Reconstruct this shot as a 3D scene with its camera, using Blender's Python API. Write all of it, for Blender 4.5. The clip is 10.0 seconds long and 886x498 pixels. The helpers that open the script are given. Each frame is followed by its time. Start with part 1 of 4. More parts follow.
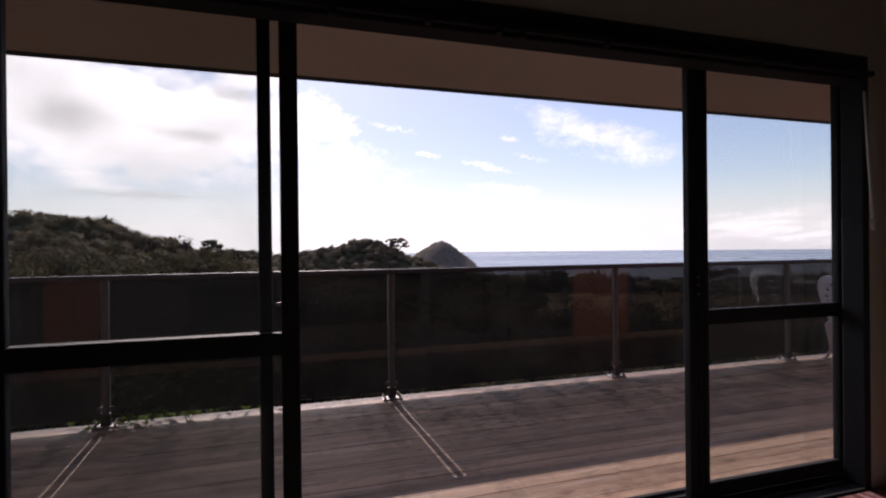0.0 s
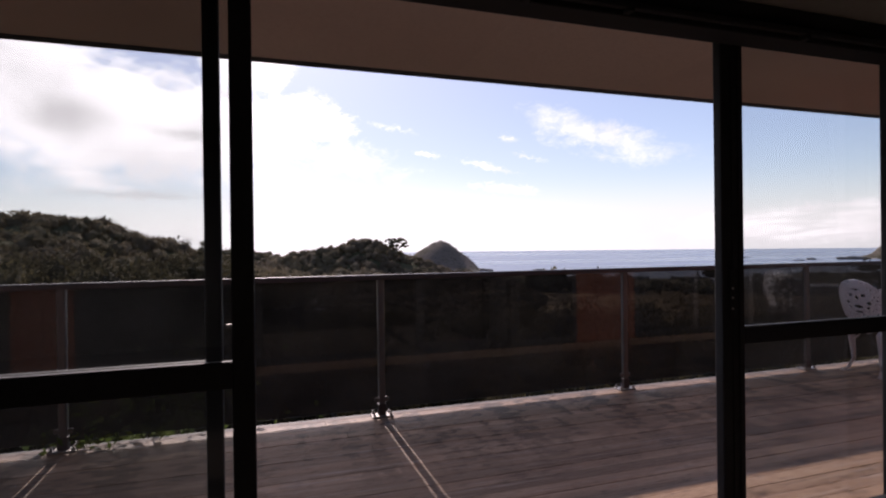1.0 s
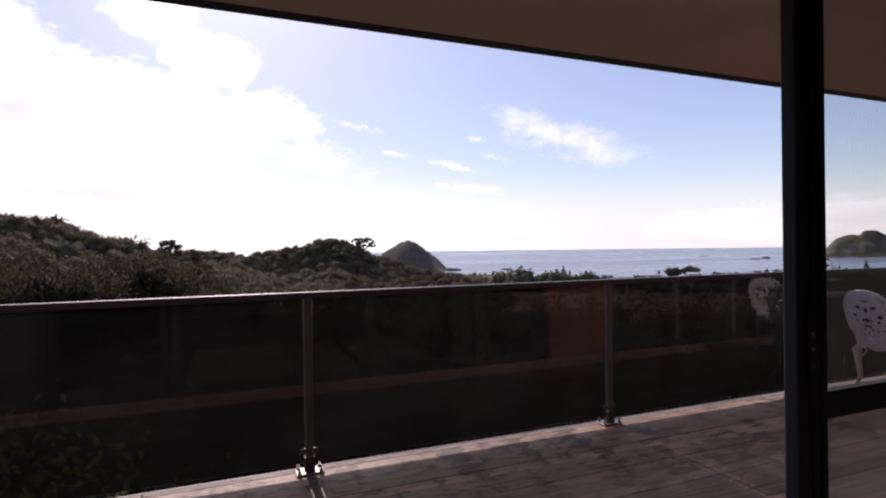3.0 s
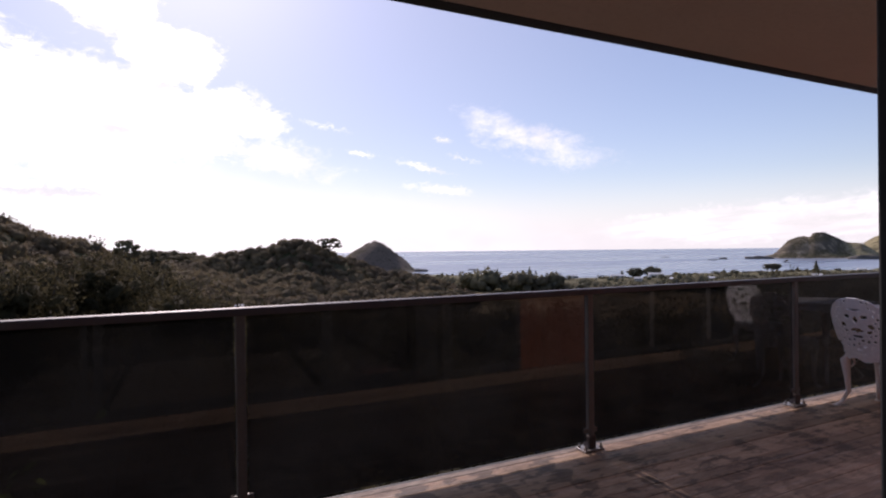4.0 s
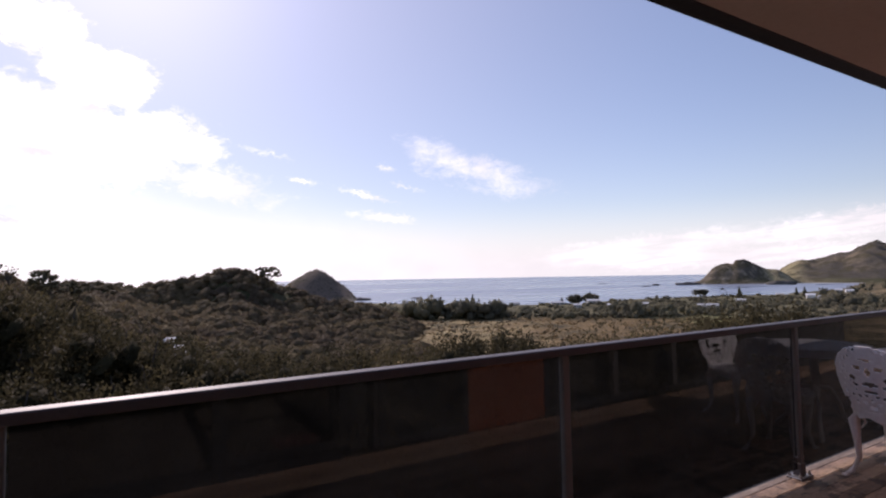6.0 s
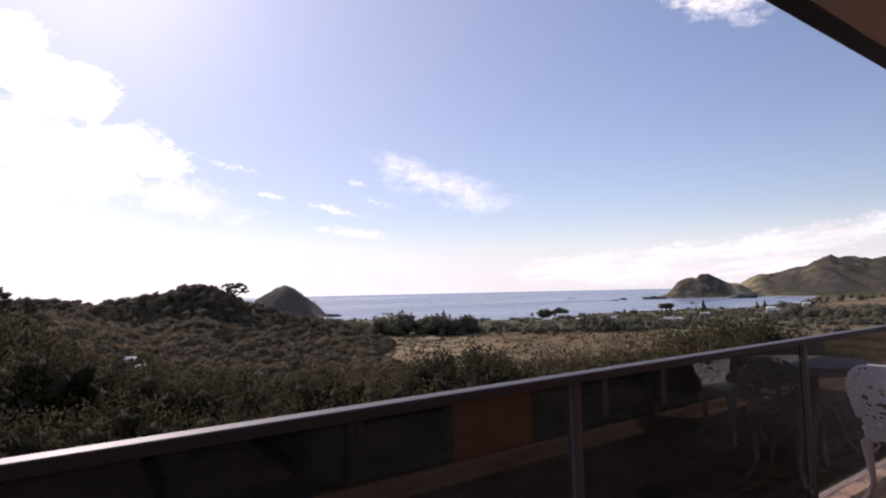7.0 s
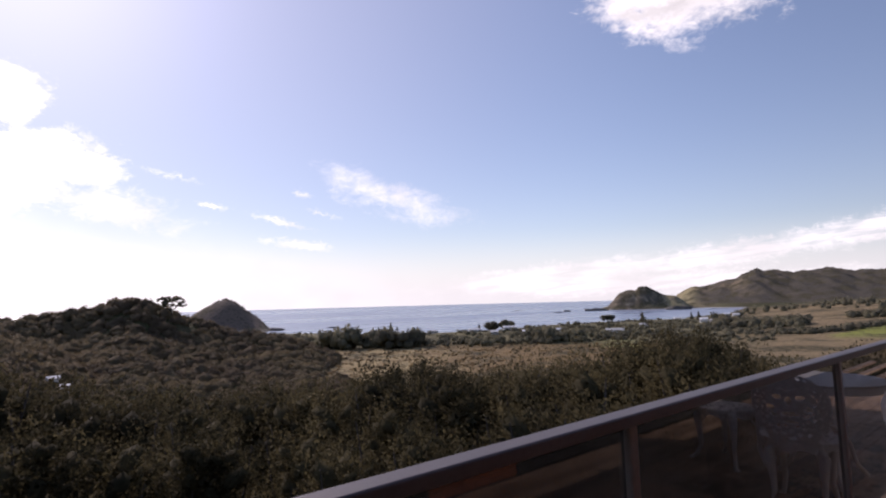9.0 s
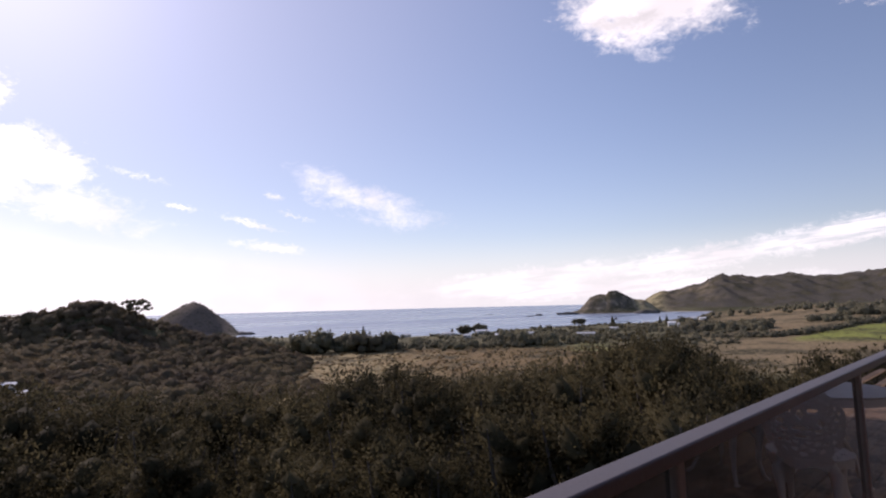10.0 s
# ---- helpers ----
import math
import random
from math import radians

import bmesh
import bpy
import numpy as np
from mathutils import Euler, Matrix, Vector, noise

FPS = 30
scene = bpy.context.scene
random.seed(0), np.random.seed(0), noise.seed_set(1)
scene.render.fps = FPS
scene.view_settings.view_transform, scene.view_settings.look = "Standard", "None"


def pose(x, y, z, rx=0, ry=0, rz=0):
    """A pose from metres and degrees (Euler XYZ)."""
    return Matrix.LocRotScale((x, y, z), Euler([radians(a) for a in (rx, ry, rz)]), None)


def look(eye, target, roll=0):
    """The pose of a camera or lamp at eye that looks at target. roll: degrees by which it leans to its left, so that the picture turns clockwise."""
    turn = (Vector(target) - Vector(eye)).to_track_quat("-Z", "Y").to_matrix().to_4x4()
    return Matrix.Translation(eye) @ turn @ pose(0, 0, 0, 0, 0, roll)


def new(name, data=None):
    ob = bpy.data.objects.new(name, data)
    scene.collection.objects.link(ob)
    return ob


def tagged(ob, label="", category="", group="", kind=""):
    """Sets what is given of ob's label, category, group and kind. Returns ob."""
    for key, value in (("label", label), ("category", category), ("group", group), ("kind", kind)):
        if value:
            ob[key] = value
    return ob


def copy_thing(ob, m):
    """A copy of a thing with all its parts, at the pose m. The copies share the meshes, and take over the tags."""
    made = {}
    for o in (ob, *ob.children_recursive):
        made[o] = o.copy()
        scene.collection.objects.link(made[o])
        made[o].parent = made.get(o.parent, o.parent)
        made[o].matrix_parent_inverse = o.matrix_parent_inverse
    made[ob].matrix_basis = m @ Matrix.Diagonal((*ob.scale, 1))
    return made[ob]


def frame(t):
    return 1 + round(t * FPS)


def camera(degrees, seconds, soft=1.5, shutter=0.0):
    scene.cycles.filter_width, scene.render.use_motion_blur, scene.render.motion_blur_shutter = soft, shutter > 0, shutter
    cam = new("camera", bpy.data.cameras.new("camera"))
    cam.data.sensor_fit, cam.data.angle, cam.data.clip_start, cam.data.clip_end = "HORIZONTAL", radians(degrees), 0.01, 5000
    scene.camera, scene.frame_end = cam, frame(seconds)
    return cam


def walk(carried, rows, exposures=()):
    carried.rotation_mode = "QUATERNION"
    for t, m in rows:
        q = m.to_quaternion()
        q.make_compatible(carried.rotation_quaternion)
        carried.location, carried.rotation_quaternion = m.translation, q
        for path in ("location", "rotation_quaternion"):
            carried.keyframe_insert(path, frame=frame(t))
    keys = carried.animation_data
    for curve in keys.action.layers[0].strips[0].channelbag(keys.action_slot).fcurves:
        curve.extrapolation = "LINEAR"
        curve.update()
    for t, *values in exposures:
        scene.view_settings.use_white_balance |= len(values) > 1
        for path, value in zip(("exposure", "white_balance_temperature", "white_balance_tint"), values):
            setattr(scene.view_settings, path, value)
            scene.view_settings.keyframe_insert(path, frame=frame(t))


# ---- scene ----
cam = camera(78.6, 10.0, 2.1)
PATH = [
    (0, (-0.093, 0.373, 1.159), (0.532, 2.273, 1.155), -0.6),
    (0.5, (-0.026, 0.512, 1.168), (0.595, 2.413, 1.164), -0.4),
    (1, (0.049, 0.695, 1.185), (0.676, 2.594, 1.18), -0.7),
    (1.5, (0.12, 0.853, 1.209), (0.779, 2.742, 1.2), -0.7),
    (2, (0.211, 1.023, 1.216), (0.915, 2.894, 1.209), -0.8),
    (3.5, (0.52, 1.604, 1.254), (1.295, 3.448, 1.245), -0.7),
    (4.5, (0.723, 2.008, 1.284), (1.663, 3.774, 1.286), -0.9),
    (5, (0.859, 2.215, 1.308), (1.859, 3.947, 1.325), -1.0),
    (5.5, (0.999, 2.415, 1.332), (2.012, 4.139, 1.387), -0.9),
    (7, (1.186, 2.925, 1.351), (2.311, 4.572, 1.499), -1.3),
    (7.5, (1.233, 3.079, 1.341), (2.410, 4.687, 1.508), -1.3),
    (8, (1.312, 3.249, 1.337), (2.533, 4.823, 1.515), -1.4),
    (8.5, (1.330, 3.381, 1.341), (2.586, 4.927, 1.523), -1.4),
    (9, (1.390, 3.543, 1.344), (2.668, 5.070, 1.534), -1.5),
    (9.5, (1.395, 3.664, 1.358), (2.702, 5.165, 1.554), -1.4),
    (10, (1.516, 3.829, 1.359), (2.867, 5.290, 1.560), -1.4),
]
walk(cam, [(t, look(eye, aim, lean)) for t, eye, aim, lean in PATH], [(0, 0.45, 6600, 29), (2.2, 0.42, 6600, 29), (4.5, 0.33, 6600, 29), (10, 0.31, 6600, 29)])

# ---- light ----
SUN_AZ, SUN_EL = -0.5, 32.0          # degrees clockwise from +y, and above the horizon
sun_dir = Vector((math.sin(radians(SUN_AZ)) * math.cos(radians(SUN_EL)),
                  math.cos(radians(SUN_AZ)) * math.cos(radians(SUN_EL)), math.sin(radians(SUN_EL))))
sun = new("sun", bpy.data.lights.new("sun", "SUN"))
sun.data.energy, sun.data.angle, sun.data.color = 2.6, radians(0.6), (1.0, 0.93, 0.84)
sun.matrix_world = look(sun_dir * 50, (0, 0, 0))

world = bpy.data.worlds.new("sky")
scene.world = world
world.use_nodes = True
wt = world.node_tree
wt.nodes.clear()


class Net:
    """Small arithmetic on sockets of one node tree."""

    def __init__(self, tree):
        self.t = tree

    def node(self, kind, **ins):
        n = self.t.nodes.new(kind)
        for k, v in ins.items():
            self.put(n.inputs[k.replace("_", " ")], v)
        return n

    def put(self, socket, v):
        if isinstance(v, bpy.types.NodeSocket):
            self.t.links.new(v, socket)
        else:
            socket.default_value = v

    def m(self, op, a, b=0.0, c=0.0, clamp=False):
        n = self.t.nodes.new("ShaderNodeMath")
        n.operation, n.use_clamp = op, clamp
        for s, v in zip(n.inputs, (a, b, c)):
            self.put(s, v)
        return n.outputs[0]

    def smooth(self, v, lo, hi, out0=0.0, out1=1.0):
        n = self.t.nodes.new("ShaderNodeMapRange")
        n.interpolation_type = "SMOOTHSTEP"
        for s, x in zip(n.inputs, (v, lo, hi, out0, out1)):
            self.put(s, x)
        return n.outputs[0]

    def mix(self, f, a, b, kind="MIX"):
        n = self.t.nodes.new("ShaderNodeMix")
        n.data_type, n.blend_type = "RGBA", kind
        self.put(n.inputs[0], f)
        self.put(n.inputs[6], a if isinstance(a, bpy.types.NodeSocket) else (*a, 1))
        self.put(n.inputs[7], b if isinstance(b, bpy.types.NodeSocket) else (*b, 1))
        return n.outputs[2]

    def noise(self, vec, scale, detail=4, rough=0.55, dist=0.0):
        n = self.t.nodes.new("ShaderNodeTexNoise")
        if vec is not None:
            self.put(n.inputs["Vector"], vec)
        n.inputs["Scale"].default_value, n.inputs["Detail"].default_value = scale, detail
        n.inputs["Roughness"].default_value, n.inputs["Distortion"].default_value = rough, dist
        return n.outputs[0]


w = Net(wt)
way = w.node("ShaderNodeTexCoord").outputs["Generated"]
sep = w.node("ShaderNodeSeparateXYZ", Vector=way)
dx, dy, dz = sep.outputs
az = w.m("MULTIPLY", w.m("ARCTAN2", dx, dy), 57.29578)
el = w.m("MULTIPLY", w.m("ARCSINE", dz), 57.29578)
level = w.m("SQRT", w.m("ADD", w.m("MULTIPLY", dx, dx), w.m("MULTIPLY", dy, dy)))
comb = w.node("ShaderNodeCombineXYZ", X=w.m("MULTIPLY", level, 0.91), Y=w.m("MULTIPLY", level, 0.42), Z=w.m("MAXIMUM", dz, 0.012))
sky = wt.nodes.new("ShaderNodeTexSky")
sky.sky_type, sky.sun_disc = "NISHITA", False
sky.sun_elevation, sky.sun_rotation = radians(SUN_EL), radians(SUN_AZ)
sky.altitude, sky.air_density, sky.dust_density, sky.ozone_density = 40, 1.0, 0.6, 1.2
wt.links.new(comb.outputs[0], sky.inputs["Vector"])
flat = w.node("ShaderNodeCombineXYZ", X=az, Y=w.m("MULTIPLY", el, 1.7), Z=0.0).outputs[0]
grain = w.noise(flat, 0.16, 7, 0.62, 0.4)
fine = w.noise(flat, 0.55, 6, 0.65, 0.8)
turb = w.m("ADD", w.m("MULTIPLY", w.m("SUBTRACT", grain, 0.5), 1.6), w.m("MULTIPLY", w.m("SUBTRACT", fine, 0.5), 0.9))


ragged = w.noise(flat, 1.1, 6, 0.7, 0.5)
az_w = w.m("ADD", az, w.m("MULTIPLY", w.m("SUBTRACT", ragged, 0.5), 3.2))
el_w = w.m("ADD", el, w.m("MULTIPLY", w.m("SUBTRACT", w.noise(flat, 0.9, 6, 0.7, 0.9), 0.5), 2.0))


def cloud(a, e, half, high, slope=0.0):
    u = w.m("DIVIDE", w.m("SUBTRACT", az_w, a), half)
    v = w.m("DIVIDE", w.m("SUBTRACT", w.m("SUBTRACT", el_w, e), w.m("MULTIPLY", w.m("SUBTRACT", az_w, a), slope)), high)
    return w.m("SUBTRACT", 1.0, w.m("SQRT", w.m("ADD", w.m("MULTIPLY", u, u), w.m("MULTIPLY", v, v))))


def clouds(rows, rough, lo, hi):
    best = None
    for row in rows:
        c = cloud(*row)
        best = c if best is None else w.m("MAXIMUM", best, c)
    return w.smooth(w.m("ADD", best, w.m("MULTIPLY", turb, rough)), lo, hi)


# heaps: the large one by the sun, the one overhead; wisps; the bank along the horizon
heaps = clouds([(-11.1, 11.6, 18.9, 7.28), (-1.3, 17.9, 5.78, 3.95), (-5.9, 21.1, 5.25, 2.29), (2.9, 13, 6.83, 3.33), (-20.3, 14.6, 9.45, 8.32), (65.5, 28.5, 10, 5.7), (83.5, 25.9, 3.15, 3.12)], 0.75, 0.05, 0.55)
wisps = clouds([(34.0, 11.2, 9.4, 2.7, -0.31), (25.4, 11.2, 1.3, 0.55, -0.2), (27.3, 9.3, 2.5, 0.42, -0.25), (16.4, 9.8, 2.3, 0.42, -0.15),
                (23.5, 8.3, 4.4, 0.5, -0.25), (25.1, 6, 5.6, 0.75, -0.1), (13.4, 12.4, 3.6, 0.55, -0.2), (7.6, 9.4, 9.45, 2.29, -0.2)], 1.1, 0.1, 1.15)
streak = w.noise(w.node("ShaderNodeCombineXYZ", X=w.m("MULTIPLY", az, 0.25), Y=w.m("SUBTRACT", w.m("MULTIPLY", el, 1.9), w.m("MULTIPLY", az, 0.17)), Z=0.0).outputs[0], 0.8, 6, 0.6, 0.5)
bank = clouds([(52.0, 2.2, 16, 1.7, 0.08), (67.9, 3.6, 14, 1.6, 0.12), (80.3, 5.4, 14, 1.4, 0.12), (101.7, 7.2, 22, 2.0, 0.05), (60, 1.2, 24, 1.3, 0.02)], 0.6, 0.0, 0.8)
bank = w.m("MULTIPLY", bank, w.smooth(streak, 0.34, 0.58, 0.25, 1.0))
grey = clouds([(-16.3, 12, 5.25, 3.33), (-6.9, 11, 5.25, 1.04, -0.1), (-9.9, 5.2, 10.5, 0.52), (-2.8, 15, 3.15, 0.83), (62.8, 26.7, 5.25, 1.25)], 0.8, 0.1, 0.9)
veil = w.smooth(w.m("ADD", el, w.m("MULTIPLY", w.m("ABSOLUTE", w.m("SUBTRACT", az, 2.0)), 0.22)), 1, 13, 1.0, 0.0)
sd = w.node("ShaderNodeVectorMath", Vector=way)
wt.links.new(way, sd.inputs[0])
sd.operation = "DOT_PRODUCT"
sd.inputs[1].default_value = sun_dir
near_sun = w.m("POWER", w.m("MAXIMUM", sd.outputs["Value"], 0.0), 9.0)
shade = w.smooth(w.noise(flat, 0.11, 3, 0.5), 0.35, 0.6, 0.8, 1.0)
glow = w.m("MULTIPLY", w.m("ADD", 8.8, w.m("MULTIPLY", near_sun, 5.0)), shade)
lit = w.node("ShaderNodeCombineXYZ", X=glow, Y=w.m("MULTIPLY", glow, 1.02), Z=w.m("MULTIPLY", glow, 1.0)).outputs[0]
pale = w.node("ShaderNodeCombineXYZ", X=w.m("ADD", 6.2, w.m("MULTIPLY", near_sun, 4.9)), Y=w.m("ADD", 6.75, w.m("MULTIPLY", near_sun, 4.9)), Z=w.m("ADD", 7.15, w.m("MULTIPLY", near_sun, 4.6))).outputs[0]
toward = w.m("MAXIMUM", sd.outputs["Value"], 0.0)
halo = w.m("ADD", w.m("MULTIPLY", w.m("POWER", toward, 5.0), 2.7), w.m("MULTIPLY", w.m("POWER", toward, 40.0), 2.6))
haze = w.node("ShaderNodeCombineXYZ", X=w.m("MULTIPLY", halo, 1.02), Y=w.m("MULTIPLY", halo, 0.978), Z=halo).outputs[0]
away = w.smooth(az, 48, 95, 1.0, 0.72)
dim = w.node("ShaderNodeVectorMath")
dim.operation = "SCALE"
wt.links.new(sky.outputs[0], dim.inputs[0])
wt.links.new(away, dim.inputs["Scale"])
col = w.mix(1.0, dim.outputs[0], haze, "ADD")
col = w.mix(w.smooth(el, 0.3, 7.5, 0.75, 0.0), col, pale)
col = w.mix(w.m("MULTIPLY", veil, 0.45), col, lit)
col = w.mix(w.m("MULTIPLY", bank, 0.9), col, lit)
col = w.mix(w.m("MULTIPLY", wisps, 0.72), col, lit)
col = w.mix(w.m("MULTIPLY", heaps, 0.95), col, lit)
dull = w.node("ShaderNodeVectorMath")
dull.operation = "SCALE"
wt.links.new(lit, dull.inputs[0])
dull.inputs["Scale"].default_value = 0.55
col = w.mix(w.m("MULTIPLY", grey, 0.6), col, dull.outputs[0])
back = wt.nodes.new("ShaderNodeBackground")
back.inputs["Strength"].default_value = 0.11
wt.links.new(col, back.inputs["Color"])
wt.links.new(back.outputs[0], wt.nodes.new("ShaderNodeOutputWorld").inputs["Surface"])


# ---- materials ----
def material(name, tones, rough=0.6, metal=0.0, scale=3.0, stretch=(1, 1, 1), relief=0.2, fine_scale=40.0, spec=0.5, each=0.0, rough_var=0.15):
    """A surface whose colour wanders between tones at a coarse and a fine scale, with relief; each: how much whole pieces differ."""
    mt = bpy.data.materials.new(name)
    mt.use_nodes = True
    n = Net(mt.node_tree)
    bs = mt.node_tree.nodes["Principled BSDF"]
    co = n.node("ShaderNodeTexCoord").outputs["Object"]
    mp = n.node("ShaderNodeMapping", Vector=co, Scale=stretch)
    info = n.node("ShaderNodeObjectInfo")
    shift = n.node("ShaderNodeVectorMath")
    shift.operation = "MULTIPLY_ADD"
    for s, v in zip(shift.inputs, (info.outputs["Random"], (17.0, 9.0, 5.0), mp.outputs[0])):
        n.put(s, v)
    big = n.noise(shift.outputs[0], scale, 5, 0.6)
    small = n.noise(shift.outputs[0], fine_scale, 4, 0.6)
    c = n.mix(n.smooth(big, 0.32, 0.68), tones[0], tones[1])
    c = n.mix(n.m("MULTIPLY", n.smooth(small, 0.4, 0.75), 0.6), c, tones[-1])
    if each:
        f = n.m("ADD", 1 - each, n.m("MULTIPLY", info.outputs["Random"], 2 * each))
        g = n.node("ShaderNodeCombineXYZ", X=f, Y=f, Z=f).outputs[0]
        c = n.mix(1.0, c, g, "MULTIPLY")
    n.put(bs.inputs["Base Color"], c)
    n.put(bs.inputs["Roughness"], n.m("ADD", rough - rough_var / 2, n.m("MULTIPLY", big, rough_var)))
    bs.inputs["Metallic"].default_value = metal
    bs.inputs["Specular IOR Level"].default_value = spec
    if relief:
        bp = n.node("ShaderNodeBump", Height=n.m("ADD", small, n.m("MULTIPLY", big, 0.7)))
        bp.inputs["Strength"].default_value, bp.inputs["Distance"].default_value = relief, 0.01
        n.put(bs.inputs["Normal"], bp.outputs[0])
    return mt


def glass(name, colour, rough=0.0, f0=0.04, dust=0.0):
    mt = bpy.data.materials.new(name)
    mt.use_nodes = True
    n = Net(mt.node_tree)
    mt.node_tree.nodes.clear()
    tr = n.node("ShaderNodeBsdfTransparent", Color=(*colour, 1))
    gl = n.node("ShaderNodeBsdfGlossy", Color=(1, 1, 1, 1), Roughness=rough)
    face = n.node("ShaderNodeLayerWeight", Blend=0.5).outputs["Facing"]
    mx = n.node("ShaderNodeMixShader", Fac=n.m("ADD", f0, n.m("MULTIPLY", n.m("POWER", face, 5.0), 1 - f0)))
    mt.node_tree.links.new(tr.outputs[0], mx.inputs[1])
    mt.node_tree.links.new(gl.outputs[0], mx.inputs[2])
    co = n.node("ShaderNodeTexCoord").outputs["Object"]
    film = n.node("ShaderNodeBsdfTranslucent", Color=(0.74, 0.76, 0.80, 1))
    dm = n.node("ShaderNodeMixShader", Fac=n.m("MULTIPLY", n.smooth(n.noise(co, 1.6, 5, 0.6), 0.3, 0.7, 0.5, 1.5), dust))
    mt.node_tree.links.new(mx.outputs[0], dm.inputs[1])
    mt.node_tree.links.new(film.outputs[0], dm.inputs[2])
    mt.node_tree.links.new(dm.outputs[0], n.node("ShaderNodeOutputMaterial").inputs["Surface"])
    return mt


M_deck = material("weathered_decking", [(0.37, 0.228, 0.146), (0.48, 0.328, 0.22), (0.20, 0.12, 0.078)], 0.5, 0, 1.6, (0.5, 5, 5), 0.5, 26, 0.22, 0.3, 0.3)


def stain(mt, colour, scale, lo, hi, amount, stretch=(1, 1, 1)):
    """Damp and mould that spread over neighbouring boards alike."""
    n = Net(mt.node_tree)
    bs = mt.node_tree.nodes["Principled BSDF"]
    old = bs.inputs["Base Color"].links[0].from_socket
    where = n.node("ShaderNodeMapping", Vector=n.node("ShaderNodeNewGeometry").outputs["Position"], Scale=stretch).outputs[0]
    f = n.smooth(n.noise(where, scale, 6, 0.68), lo, hi)
    n.put(bs.inputs["Base Color"], n.mix(n.m("MULTIPLY", f, amount), old, colour))


stain(M_deck, (0.36, 0.25, 0.18), 5.0, 0.52, 0.70, 0.55, (0.22, 3.5, 1))
stain(M_deck, (0.05, 0.027, 0.02), 2.4, 0.50, 0.68, 0.55, (0.9, 1.2, 1))
stain(M_deck, (0.035, 0.02, 0.016), 9.0, 0.56, 0.70, 0.5, (1.0, 1.6, 1))


def blotch(mt, colour, y0, y1, amount):
    """Mould in broken patches along the wet edge of the deck."""
    n = Net(mt.node_tree)
    bs = mt.node_tree.nodes["Principled BSDF"]
    old = bs.inputs["Base Color"].links[0].from_socket
    at = n.node("ShaderNodeNewGeometry").outputs["Position"]
    y = n.node("ShaderNodeSeparateXYZ", Vector=at).outputs[1]
    runs = n.noise(n.node("ShaderNodeMapping", Vector=at, Scale=(3.4, 0.5, 1)).outputs[0], 1.0, 3, 0.6)
    bits = n.noise(n.node("ShaderNodeMapping", Vector=at, Scale=(5.0, 11.0, 1)).outputs[0], 1.3, 4, 0.65)
    f = n.smooth(n.m("ADD", runs, n.m("MULTIPLY", n.m("SUBTRACT", bits, 0.5), 0.9)), 0.50, 0.60)
    n.put(bs.inputs["Base Color"], n.mix(n.m("MULTIPLY", n.m("MULTIPLY", f, n.smooth(y, y0, y1)), amount), old, colour))


stain(M_deck, (0.58, 0.46, 0.38), 1.0, 0.54, 0.68, 0.65, (1.1, 34, 1))
stain(M_deck, (0.07, 0.036, 0.026), 1.0, 0.55, 0.70, 0.6, (1.7, 48, 1))
stain(M_deck, (0.55, 0.42, 0.33), 2.2, 0.56, 0.72, 0.4, (0.5, 1.0, 1))
blotch(M_deck, (0.03, 0.019, 0.015), 3.0, 4.1, 0.65)
M_edge = material("bleached_edge_board", [(0.34, 0.27, 0.21), (0.22, 0.155, 0.115), (0.10, 0.07, 0.055)], 0.7, 0, 7.0, (0.5, 3, 3), 0.6, 28, 0.4, 0.1)
stain(M_edge, (0.09, 0.06, 0.045), 11.0, 0.50, 0.66, 0.5, (0.8, 1.6, 1))
M_alu = material("charcoal_rail", [(0.095, 0.078, 0.079), (0.11, 0.091, 0.092), (0.08, 0.066, 0.067)], 0.52, 0.0, 4.0, (1, 1, 1), 0.08, 90, 0.42)
M_post = material("grey_post_aluminium", [(0.17, 0.16, 0.155), (0.20, 0.185, 0.18), (0.14, 0.13, 0.125)], 0.45, 0.25, 4.0, (1, 1, 1), 0.05, 60)
M_steel = material("galvanised_steel", [(0.38, 0.36, 0.34), (0.30, 0.28, 0.27), (0.22, 0.18, 0.16)], 0.5, 0.8, 12.0, (1, 1, 1), 0.2, 60)
M_frame = material("dark_joinery", [(0.036, 0.036, 0.037), (0.044, 0.044, 0.046), (0.03, 0.03, 0.031)], 0.6, 0.0, 3.0, (1, 1, 1), 0.04, 50, 0.15)
M_wall_in = material("interior_paint", [(0.74, 0.67, 0.58), (0.78, 0.71, 0.62), (0.70, 0.63, 0.55)], 0.7, 0, 1.2, (1, 1, 1), 0.08, 60)
M_ceil = material("ceiling_paint", [(0.74, 0.71, 0.66), (0.78, 0.75, 0.70)], 0.8, 0, 1.0, (1, 1, 1), 0.05, 60)
M_soffit = material("soffit_sheet", [(0.68, 0.56, 0.48), (0.74, 0.62, 0.53), (0.64, 0.52, 0.44)], 0.7, 0, 0.8, (1, 1, 1), 0.06, 40)
M_fascia = material("dark_fascia", [(0.035, 0.035, 0.045), (0.05, 0.05, 0.06), (0.03, 0.03, 0.035)], 0.5)
M_roof = material("roof_steel", [(0.12, 0.12, 0.12), (0.16, 0.16, 0.16), (0.1, 0.1, 0.1)], 0.5, 0.4)
M_orange = material("orange_cladding", [(0.26, 0.072, 0.03), (0.285, 0.082, 0.034), (0.23, 0.062, 0.026)], 0.6, 0, 1.5, (1, 1, 0.3), 0.15, 40)
